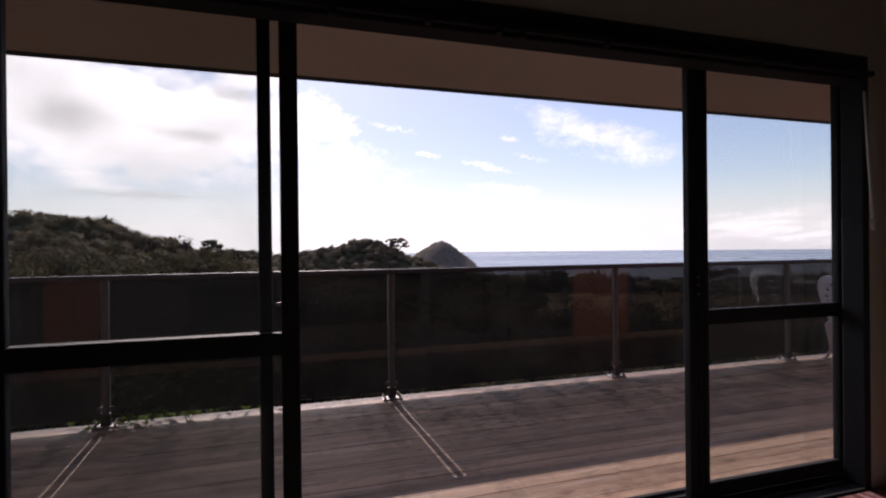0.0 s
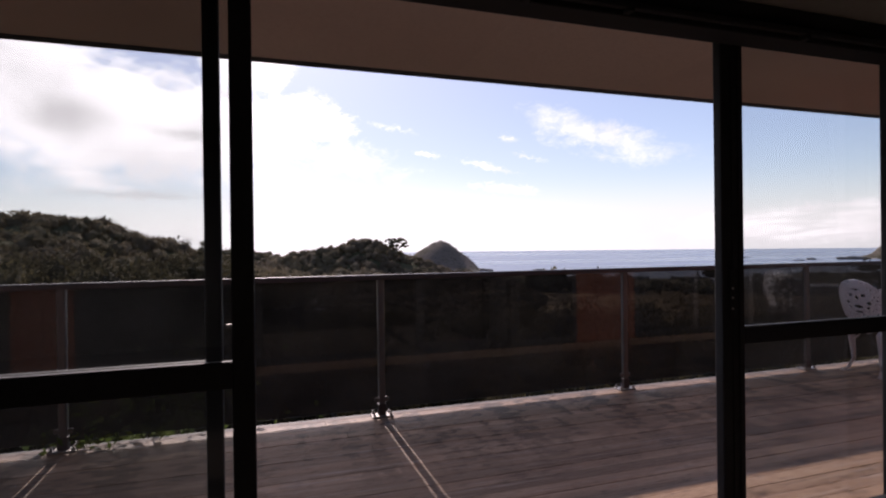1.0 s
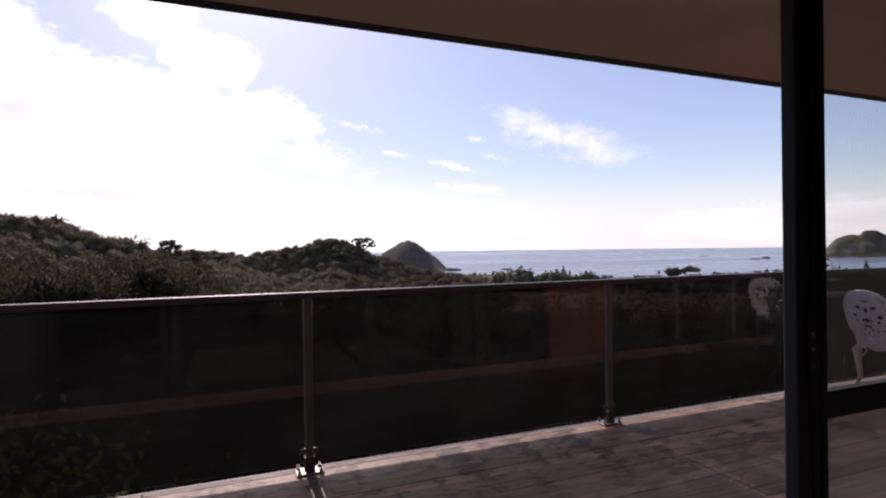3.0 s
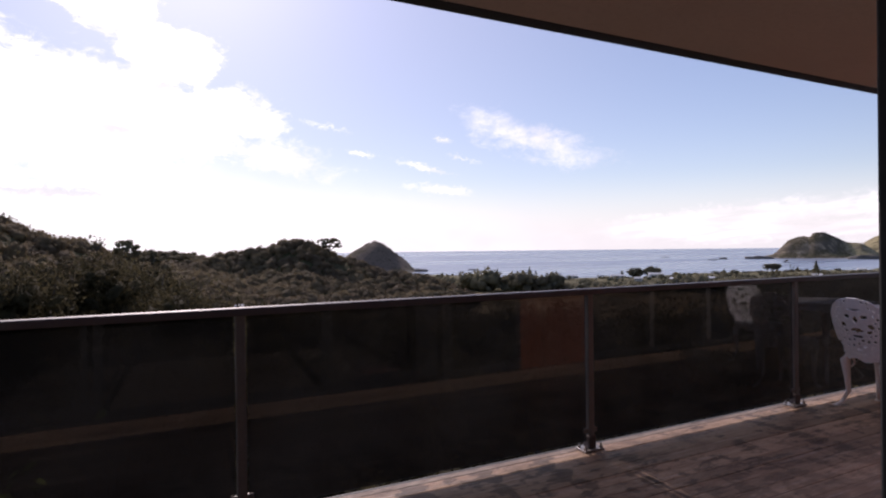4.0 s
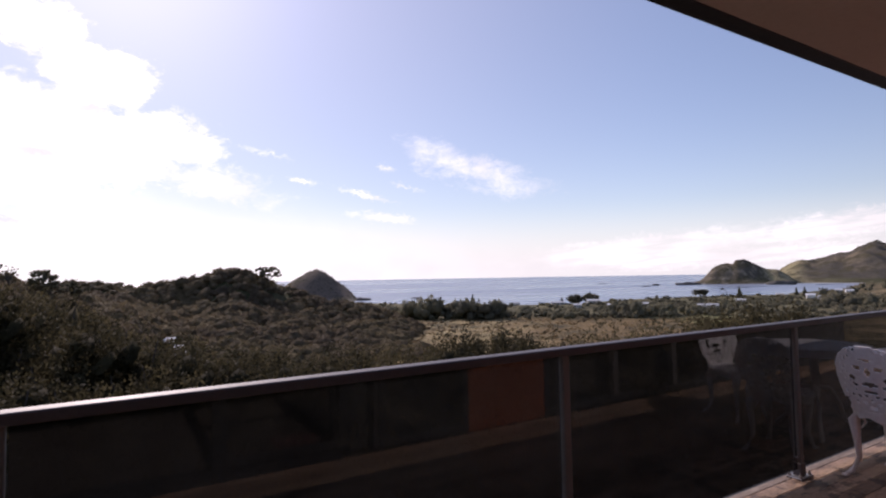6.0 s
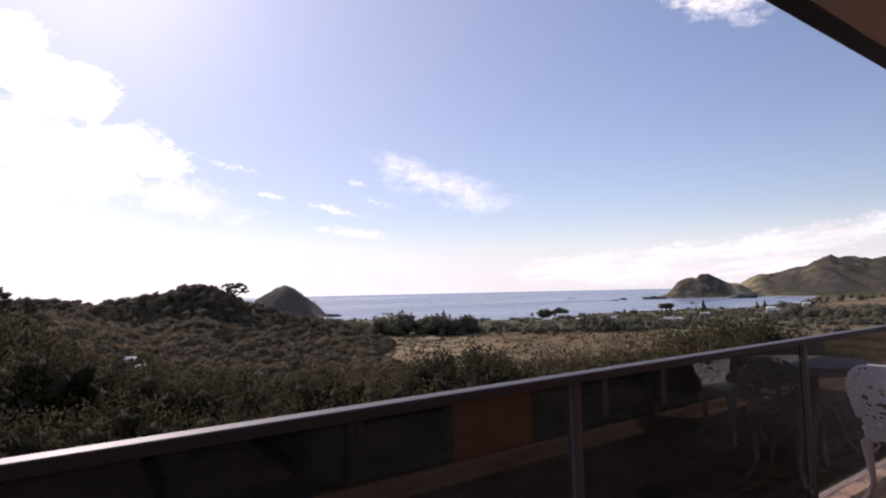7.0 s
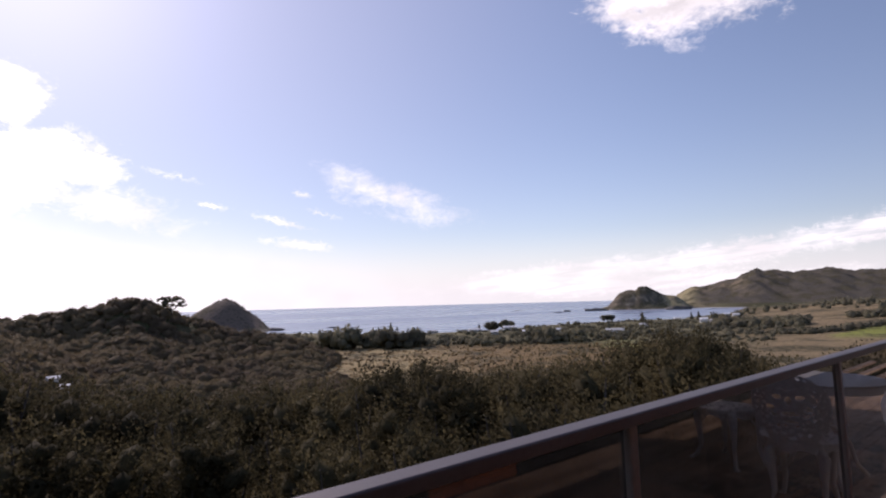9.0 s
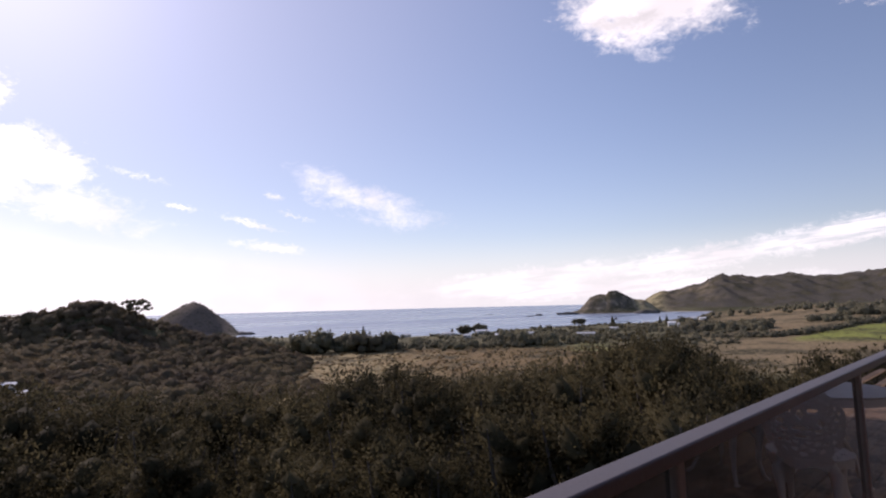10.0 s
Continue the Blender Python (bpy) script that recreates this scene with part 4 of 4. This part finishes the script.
# blind wand by the frame
wand = thing("blind_wand", "white plastic blind wand hanging beside the door", "blind wand", (2.496, INNER - 0.05, 0))
part("rod", tube([(0.006, 0, 1.85), (0.025, 0, 1.6), (0.052, 0.0, 1.27)], 0.0065, 8), M_white, wand, smooth=True)
part("tip", tube([(0.052, 0, 1.27), (0.053, 0, 1.255), (0.054, 0, 1.235), (0.055, 0, 1.22)], [0.006, 0.010, 0.010, 0.005], 10), M_white, wand, smooth=True)
part("hook", tube([(0.0, 0.03, 1.93), (0.0, 0.0, 1.925), (0.004, 0, 1.89), (0.006, 0, 1.845)], 0.005, 6), M_frame, wand, "dark hook that carries the wand")

# curtain track along the door head
track = thing("curtain_track", "dark curtain track with clips along the door head", "curtain track", (0, INNER - 0.03, DOOR_TOP - 0.10))
part("rail", box(DOOR_L, DOOR_R, -0.012, 0.012, 0.0, 0.022, 0.004), M_frame, track)
for k, x in enumerate((-0.62, -0.35, 0.12, 0.44, 0.70, 0.79, 1.15, 1.9)):
    part("clip", box(x - 0.012, x + 0.012, -0.016, 0.016, -0.012 - 0.006 * (k % 3), 0.0, 0.003), M_frame, track)

# patterned rug
def rug_material():
    mt = bpy.data.materials.new("patterned_rug")
    mt.use_nodes = True
    n = Net(mt.node_tree)
    bs = mt.node_tree.nodes["Principled BSDF"]
    co = n.node("ShaderNodeTexCoord").outputs["Object"]
    warp = n.noise(co, 5.0, 3, 0.5)
    wv = n.node("ShaderNodeTexWave", Vector=co, Scale=5.0, Distortion=9.0, Detail=2.0)
    c = n.mix(n.smooth(wv.outputs["Fac"], 0.55, 0.75), (0.17, 0.035, 0.035), (0.38, 0.29, 0.26))
    c = n.mix(n.m("MULTIPLY", n.smooth(warp, 0.5, 0.62), 0.7), c, (0.16, 0.035, 0.04))
    n.put(bs.inputs["Base Color"], c)
    bs.inputs["Roughness"].default_value = 0.95
    bp = n.node("ShaderNodeBump", Height=n.noise(co, 220, 3))
    bp.inputs["Strength"].default_value, bp.inputs["Distance"].default_value = 0.6, 0.004
    n.put(bs.inputs["Normal"], bp.outputs[0])
    return mt


tagged(part("rug", box(2.2, 2.66, 1.7, 2.14, 0.0, 0.014, 0.005), rug_material()), "red and cream patterned rug inside the door", "rug")


# ---- balustrade ----
RAIL_Y, RAIL_TOP = 4.468, 1.0
POSTS = [-5.16, -3.13, -1.10, 0.825, 2.86, 4.89, 6.92, 8.95]
bal = thing("balustrade", "dark tinted glass balustrade with grey aluminium posts and rail", "balustrade", (0, RAIL_Y, 0))
bm = bmesh.new()
prof = []
for cy, cz, a0, rr in ((-0.025, -0.008, 180, 0.008), (0.025, -0.008, 90, 0.008), (0.028, -0.031, 0, 0.005), (-0.028, -0.031, -90, 0.005)):
    for k in range(8):
        a = radians(a0 - 90 * k / 7)
        prof.append((cy + rr * math.cos(a), cz + rr * math.sin(a)))
ends = [[bm.verts.new((x, p[0], RAIL_TOP + p[1])) for p in prof] for x in (POSTS[0] - 0.05, POSTS[-1] + 0.05)]
for k in range(len(prof)):
    q = (k + 1) % len(prof)
    bm.faces.new((ends[0][k], ends[0][q], ends[1][q], ends[1][k]))
bm.faces.new(ends[0])
bm.faces.new(ends[1][::-1])
bmesh.ops.recalc_face_normals(bm, faces=bm.faces)
part("handrail", bm, M_alu, bal, "satin aluminium handrail with a flat top")
for x in POSTS:
    post = part("post", box(x - 0.022, x + 0.022, -0.022, 0.022, 0.012, RAIL_TOP - 0.034, 0.007), M_post, bal)
    part("base_plate", box(x - 0.075, x + 0.075, -0.05, 0.05, 0.0, 0.012, 0.004), M_steel, post, "weathered galvanised base plate")
    part("sleeve", box(x - 0.028, x + 0.028, -0.028, 0.028, 0.013, 0.09, 0.005), M_alu, post, "dark sleeve at the foot of the post")
    for sx in (-0.058, 0.058):
        for sy in (-0.032, 0.032):
            bm = bmesh.new()
            bmesh.ops.create_cone(bm, cap_ends=True, segments=6, radius1=0.011, radius2=0.011, depth=0.014, matrix=pose(x + sx, sy, 0.019))
            bmesh.ops.create_cone(bm, cap_ends=True, segments=8, radius1=0.006, radius2=0.005, depth=0.03, matrix=pose(x + sx, sy, 0.026))
            part("bolt", bm, M_steel, post)
    for sx in (-1, 1):
        for z in (0.12,):
            part("glass_clamp", box(x + 0.022 if sx > 0 else x - 0.05, x + 0.05 if sx > 0 else x - 0.022, -0.011, 0.011, z - 0.014, z + 0.014, 0.004), M_post, post)
for a, b in zip(POSTS, POSTS[1:]):
    part("glass_panel", box(a + 0.029, b - 0.029, -0.004, 0.004, 0.055, RAIL_TOP - 0.034), M_tint, bal, "dark grey tinted glass panel")

# ---- white cast chairs and table ----
def lattice(name, nu, nv, inside, place, thick, mat_, parent, label=""):
    """A pierced casting: cells of a grid that lie inside, bent onto a surface and thickened."""
    bm = bmesh.new()
    vs = {}

    def vert(i, j):
        if (i, j) not in vs:
            vs[i, j] = bm.verts.new(place(i / nu, j / nv))
        return vs[i, j]
    for i in range(nu):
        for j in range(nv):
            if inside((i + 0.5) / nu, (j + 0.5) / nv):
                bm.faces.new((vert(i, j), vert(i + 1, j), vert(i + 1, j + 1), vert(i, j + 1)))
    bmesh.ops.smooth_vert(bm, verts=bm.verts, factor=0.5, use_axis_x=True, use_axis_y=True, use_axis_z=True)
    r = bmesh.ops.solidify(bm, geom=bm.faces[:], thickness=thick)
    bmesh.ops.recalc_face_normals(bm, faces=bm.faces)
    return part(name, bm, mat_, parent, label, smooth=False)


def back_outline(u, v):
    """The balloon-shaped back: u across, v up."""
    x = (u - 0.5) * 2
    half = 0.62 + 0.38 * math.sin(min(v / 0.62, 1) * math.pi / 2) if v < 0.62 else math.sqrt(max(0.0, 1 - ((v - 0.62) / 0.38) ** 2))
    if 0.06 < v < 0.2:
        half *= 0.86
    return abs(x), half


def in_back(u, v):
    x, half = back_outline(u, v)
    if x > half:
        return False
    if x > half - 0.13 or v < 0.09 or v > 0.95:
        return True
    rr = math.hypot((u - 0.5) * 2, (v - 0.62) * 1.7)
    if rr > 0.58:                               # small scrolls along the border
        return (math.sin(math.atan2(v - 0.62, u - 0.5) * 15) * math.sin(rr * 34)) > -0.42
    holes = [(0.5, 0.44, 0.12, 0.035), (0.28, 0.42, 0.07, 0.03), (0.72, 0.42, 0.07, 0.03), (0.5, 0.33, 0.10, 0.028), (0.27, 0.52, 0.05, 0.05), (0.73, 0.52, 0.05, 0.05),
             (0.36, 0.68, 0.06, 0.035), (0.64, 0.68, 0.06, 0.035), (0.5, 0.62, 0.035, 0.07), (0.42, 0.24, 0.05, 0.03), (0.58, 0.24, 0.05, 0.03), (0.5, 0.8, 0.1, 0.02), (0.33, 0.3, 0.04, 0.035), (0.67, 0.3, 0.04, 0.035)]
    return not any(((u - a) / c) ** 2 + ((v - b) / d) ** 2 < 1 for a, b, c, d in holes)


def seat_in(u, v):
    x, y = (u - 0.5) * 2, (v - 0.5) * 2
    r = math.hypot(x, y)
    if r > 1:
        return False
    if r > 0.84 or r < 0.16:
        return True
    return math.sin(math.atan2(y, x) * 12) * math.sin(r * 20) > -0.5


def cast_chair(label, at, turn):
    """Chair at its own origin, facing +x."""
    ch = thing("garden_chair", label, "chair", at, turn, "chairs on the deck")

    def back_place(u, v):
        a = (u - 0.5) * 1.25
        rad = 0.25
        return (-0.20 - 0.10 * v + rad * (1 - math.cos(a)) * 0.9, rad * 1.47 * math.sin(a) * 0.95, 0.42 + 0.435 * v)
    lattice("backrest", 46, 48, in_back, back_place, 0.012, M_cast, ch, "pierced lattice backrest with rounded top")
    lattice("seat", 36, 36, seat_in, lambda u, v: (0.0 + (u - 0.5) * 0.44, (v - 0.5) * 0.45, 0.425 + 0.012 * ((u - 0.5) ** 2 + (v - 0.5) ** 2) * 4), 0.012, M_cast, ch)
    bm = bmesh.new()
    ring = []
    for k in range(40):
        a = 2 * math.pi * k / 40
        drop = 0.05 + 0.012 * math.sin(a * 8)
        ring.append((bm.verts.new((0.215 * math.cos(a), 0.22 * math.sin(a), 0.432)), bm.verts.new((0.212 * math.cos(a), 0.217 * math.sin(a), 0.432 - drop)),
                     bm.verts.new((0.203 * math.cos(a), 0.208 * math.sin(a), 0.432 - drop)), bm.verts.new((0.203 * math.cos(a), 0.208 * math.sin(a), 0.432))))
    for p, q in zip(ring, ring[1:] + ring[:1]):
        for k in range(4):
            bm.faces.new((p[k], q[k], q[(k + 1) % 4], p[(k + 1) % 4]))
    bmesh.ops.recalc_face_normals(bm, faces=bm.faces)
    part("apron", bm, M_cast, ch)
    for a, out in ((38, 0.055), (-38, 0.055), (142, 0.085), (-142, 0.085)):
        c, s = math.cos(radians(a)), math.sin(radians(a))
        pts = [(0.19 * c, 0.195 * s, 0.43), (0.225 * c, 0.23 * s, 0.36), (0.215 * c, 0.22 * s, 0.24), (0.205 * c, 0.21 * s, 0.12), ((0.2 + out * 0.6) * c, (0.205 + out * 0.6) * s, 0.03), ((0.2 + out) * c, (0.205 + out) * s, 0.008)]
        leg = part("leg", tube(pts, [0.03, 0.034, 0.022, 0.016, 0.015, 0.012], 8), M_cast, ch, smooth=True)
        part("foot", box((0.2 + out) * c - 0.02, (0.2 + out) * c + 0.02, (0.205 + out) * s - 0.018, (0.205 + out) * s + 0.018, 0.0, 0.012, 0.004), M_cast, leg)
        part("scroll", tube([(0.19 * c, 0.195 * s, 0.405), (0.16 * c, 0.165 * s, 0.345), (0.185 * c, 0.19 * s, 0.31), (0.21 * c, 0.215 * s, 0.33)], 0.009, 6), M_cast, leg, smooth=True)
    return ch


cast_chair("white cast aluminium garden chair drawn up to the table", (5.362, 4.11, 0), -8)
cast_chair("white cast aluminium garden chair facing the sea across the table", (6.0, 3.40, 0), 110)

table = thing("garden_table", "round white cast aluminium garden table", "table", (5.99, 4.07, 0))
bm = bmesh.new()
bmesh.ops.create_cone(bm, cap_ends=True, segments=48, radius1=0.385, radius2=0.40, depth=0.02, matrix=pose(0, 0, 0.71))
part("tabletop", bm, M_cast, table)
bm = bmesh.new()
bmesh.ops.create_cone(bm, cap_ends=False, segments=48, radius1=0.385, radius2=0.39, depth=0.045, matrix=pose(0, 0, 0.68))
bmesh.ops.solidify(bm, geom=bm.faces[:], thickness=0.008)
part("rim", bm, M_cast, table)
part("stem", tube([(0, 0, 0.70), (0, 0, 0.6), (0, 0, 0.5), (0, 0, 0.42), (0, 0, 0.3)], [0.07, 0.03, 0.035, 0.028, 0.04], 12), M_cast, table, smooth=True)
for k in range(3):
    a = radians(30 + 120 * k)
    c, s = math.cos(a), math.sin(a)
    part("leg", tube([(0.03 * c, 0.03 * s, 0.38), (0.12 * c, 0.12 * s, 0.36), (0.19 * c, 0.19 * s, 0.26), (0.23 * c, 0.23 * s, 0.12), (0.32 * c, 0.32 * s, 0.02)], [0.02, 0.02, 0.018, 0.016, 0.018], 8), M_cast, table, smooth=True)

# ---- far settlement, rocks and single trees ----
def far_house(a, r, long, deep, high, turn, roof_mat, label, sunk=0.3):
    x, y, z = (float(v) for v in polar(np.array(a), np.array(r)))
    long *= 0.75
    h = thing("house", label, "house", (x, y, z - sunk), turn, "houses of the beach settlement")
    part("wall", box(-long / 2, long / 2, -deep / 2, deep / 2, 0, high), M_far_wall, h)
    bm = bmesh.new()
    o, t = 0.5, min(high * 0.42, deep * 0.2)
    v = [bm.verts.new(p) for p in ((-long / 2 - o, -deep / 2 - o, high), (long / 2 + o, -deep / 2 - o, high), (long / 2 + o, deep / 2 + o, high), (-long / 2 - o, deep / 2 + o, high), (-long / 2 - o, 0, high + t), (long / 2 + o, 0, high + t))]
    for f in ((0, 1, 5, 4), (2, 3, 4, 5), (0, 4, 3), (1, 2, 5), (3, 2, 1, 0)):
        bm.faces.new([v[i] for i in f])
    part("roof", bm, roof_mat, h)
    for k in (-0.3, 0.0, 0.3):
        part("window", box(k * long - 0.7, k * long + 0.7, -deep / 2 - 0.04, -deep / 2 + 0.05, 0.9, min(high - 0.3, 2.2)), M_far_pane, h)
    return h


for a, r, ln, dp, hi, tn in ((38.74, 562, 12, 8, 2.8, 20), (43.19, 572, 16, 8, 2.8, -30), (45.21, 533, 9, 7, 2.8, -50), (34.71, 611, 10, 7, 3, 10), (48.5, 548, 10, 7, 2.8, -40), (57.28, 549, 22, 9, 3, -52),
                             (65.36, 731, 11, 8, 5, -60), (66.19, 707, 9, 8, 4, -80), (68.07, 928, 12, 9, 3, -60), (63.06, 872, 11, 8, 3, -50), (67.34, 952, 12, 8, 3, -65), (51.57, 572, 11, 8, 2.8, -45), (60.01, 661, 12, 8, 2.8, -60), (46.8, 586, 18, 8, 3, -40)):
    far_house(a, r, ln, dp, hi, tn, M_far_roof, "small pale-roofed beach house among trees")
for (a, r), ln in zip(HUTS, (3.6, 2.6, 3.2, 4.0)):
    far_house(a, r, ln, 3.4, 3.2, -10, M_far_roof, "small pale-roofed house half hidden in the bush", 2.0)


def far_tree(name, label, a, r, height, spread, seed, cone=False, lift=0.45, heads=60, head=1.0, sunk=0.0):
    rg = np.random.default_rng(seed)
    x, y, z = (float(v) for v in polar(np.array(a), np.array(r)))
    tree = thing(name, label, "tree", (x, y, z - sunk))
    bm = tube([(0, 0, -1), (0.2, 0, height * 0.3), (-0.1, 0.1, height * 0.6), (0, 0, height * 0.9)], [height * 0.035, height * 0.028, height * 0.018, 0.05], 7)
    if not cone:
        for k in range(6):
            th = k * 1.05
            tube([(0, 0, height * 0.32), (math.cos(th) * spread * 0.4, math.sin(th) * spread * 0.4, height * 0.55), (math.cos(th) * spread * 0.75, math.sin(th) * spread * 0.75, height * 0.72)], [height * 0.018, height * 0.012, 0.05], 5, bm)
    part("trunk", bm, M_bark, tree)
    pts, sz = [], []
    for k in range(heads):
        if cone:
            h = rg.uniform(0.15, 1)
            rad = spread * (1.02 - h) * rg.uniform(0.5, 1)
            s = 0.10 * height * (1.1 - h) + 0.25
        else:
            h = rg.uniform(lift, 0.98)
            rad = spread * math.sqrt(rg.uniform(0.05, 1)) * math.sqrt(max(0.05, 1 - ((h - 0.68) / 0.36) ** 2))
            s = spread * rg.uniform(0.16, 0.27) * head
        th = rg.uniform(0, 6.28)
        pts.append((rad * math.cos(th), rad * math.sin(th), h * height))
        sz.append(s)
    ob = new("crown", scatter("crown", np.array(pts), np.array(sz), rg, M_farwood, tufts=16, tuft_size=0.4, squat=0.75))
    ob.parent = tree


far_tree("pine_tree", "spreading dark pine beside its twin near the beach", 44.95, 600, 11.5, 8.0, 1, lift=0.25, heads=90, sunk=2.5)
far_tree("pine_tree", "spreading dark pine beside its twin near the beach", 46.5, 600, 12, 8.5, 2, lift=0.22, heads=90, sunk=2.5)
for a, r, h, k in ((59.91, 729, 14, 3), (34.39, 611, 13, 4), (35.03, 620, 9, 14), (64.94, 770, 13, 5), (64.31, 799, 10, 6), (43.62, 610, 8, 7)):
    far_tree("norfolk_pine", "narrow conical dark pine near the beach", a, r, h, h * 0.22, k, True)
far_tree("pohutukawa_tree", "open-crowned tree on the hill's shoulder against the sky", 13.5, 338, 11.6, 8.5, 8, lift=0.55, heads=60, head=0.52)
far_tree("broad_tree", "round dark tree standing on the near ridge", -4.97, 240, 11.0, 4.4, 9, lift=0.3)
far_tree("broad_tree", "round dark tree standing on the near ridge", -3.11, 245, 9.0, 3.8, 10, lift=0.3)
far_tree("broad_tree", "thin open-crowned tree against the sky on the near ridge", -7.37, 235, 9.5, 3.0, 15, lift=0.4, heads=26, head=0.55)
for a, k in ((56.22, 11), (56.65, 12), (56.96, 13)):
    far_tree("broad_tree", "round dark tree behind the dunes", a, 780, 9, 5, k, lift=0.25)


def rock(a, r, ln, wd, hi, seed):
    v, f = ball(3)
    n = np.array([noise.fractal(Vector(p) * 1.6 + Vector((seed * 7.0, 0, 0)), 1.0, 2.0, 4) for p in v])
    v = v * (1 + 0.35 * n)[:, None] * np.array([ln, wd, hi])
    x, y = HOME[0] + r * math.sin(radians(a)), HOME[1] + r * math.cos(radians(a))
    ob = new("rock", big_mesh("rock", v, f, M_rock))
    ob.matrix_basis = pose(x, y, SEA, 0, 0, -a)
    tagged(ob, "low dark rock awash in the bay", "rock", "rocks in the bay")


for i, (a, r, ln, wd, hi) in enumerate(((51.79, 1352, 11, 5, 2), (52.63, 1431, 9, 5, 4), (47.55, 1648, 12, 4, 1.5), (28.47, 844, 10, 4, 1.6), (63.17, 1447, 26, 12, 9), (22.9, 817, 12, 8, 4), (55.49, 1472, 30, 12, 7))):
    rock(a, r, ln, wd, hi, i)

# a leafy plant that reaches the deck's edge from below
plant_ob = thing("shrub", "small leafy green shrub growing up at the deck's edge", "shrub", (-0.78, 4.86, -0.36))
rg = np.random.default_rng(3)
part("stem", tube([(0, 0, -3.2), (0.05, 0.05, -1.2), (0, 0, 0.1), (0.1, 0, 0.45)], [0.04, 0.03, 0.02, 0.01], 7), M_bark, plant_ob)
cnt = 420
p = rg.normal(size=(cnt, 3)) * np.array([0.34, 0.16, 0.2]) + np.array([0.1, 0.08, 0.32])
d = rg.normal(size=(cnt, 3))
d /= np.linalg.norm(d, axis=1)[:, None]
sd_ = np.cross(d, rg.normal(size=(cnt, 3)))
sd_ /= np.linalg.norm(sd_, axis=1)[:, None]
s = rg.uniform(0.025, 0.05, (cnt, 1))
lv = np.stack([p - d * s, p + sd_ * s * 0.45, p + d * s, p - sd_ * s * 0.45], 1).reshape(-1, 3)
M_shrub = leaf_material("shrub_leaves", (0.10, 0.15, 0.03), (0.15, 0.20, 0.05), (0.24, 0.26, 0.09), 0.45)
more = 90                                   # sprays that push through under the glass
p2 = np.stack([rg.uniform(-0.45, 0.22, more), rg.uniform(-0.46, -0.30, more), rg.uniform(0.36, 0.43, more) + 0.03 * rg.random(more)], 1)
d2 = unit(rg.normal(size=(more, 3)) * np.array([1, 0.6, 0.5]))
e2 = unit(np.cross(d2, rg.normal(size=(more, 3))))
s2 = rg.uniform(0.02, 0.036, (more, 1))
lv = np.concatenate([lv, np.stack([p2 - d2 * s2, p2 + e2 * s2 * 0.5, p2 + d2 * s2, p2 - e2 * s2 * 0.5], 1).reshape(-1, 3)])
cnt += more
ob = new("leaves", big_mesh("leaves", lv, np.arange(cnt * 4).reshape(-1, 4), M_shrub))
ob.parent = plant_ob

# ---- deck planks, last ----
deck = tagged(thing("deck", "weathered pinkish-brown timber deck with dark stains", "deck"), kind="structure")
PITCH, WIDE = 0.0922, 0.0902
LEN = [4.2, 3.0, 3.6]
plank_me = {ln: mesh_of(box(0, ln - 0.001, 0, WIDE, -0.032, 0.0, 0.0012), "plank", M_deck) for ln in LEN}
row_y, row = 2.452, 0
while row_y + WIDE < 4.48:
    x, k = XL - (row * 1.37) % 2.0, row
    while x < XR:
        ln = LEN[k % 3]
        p = new("plank", plank_me[ln])
        p.parent = deck
        p.location = (x, row_y, -0.0006 * ((row * 7 + k * 3) % 3))
        x += ln
        k += 1
    row_y += PITCH
    row += 1
edge_me = mesh_of(box(0, 2.996, 0, 0.052, -0.04, 0.006, 0.005), "edge_board", M_edge)
for j, y0 in enumerate((row_y + 0.002,)):
    x = XL - 0.9 * j
    while x < XR:
        p = new("edge_board", edge_me)
        p.parent = deck
        p.location = (x, y0, -0.006 if j == 0 else -0.004)
        x += 3.0
part("fascia_board", box(XL, XR, row_y + 0.057, row_y + 0.085, -0.25, -0.004, 0.004), M_clad, deck)
for k in range(9):
    x = XL + 0.4 + k * 2.0
    part("joist", box(x, x + 0.05, 2.45, row_y + 0.055, -0.24, -0.036), M_clad, deck)
    if k % 2 == 0:
        part("pile", box(x - 0.03, x + 0.09, 4.3, 4.42, -4.6, -0.24), M_clad, deck)
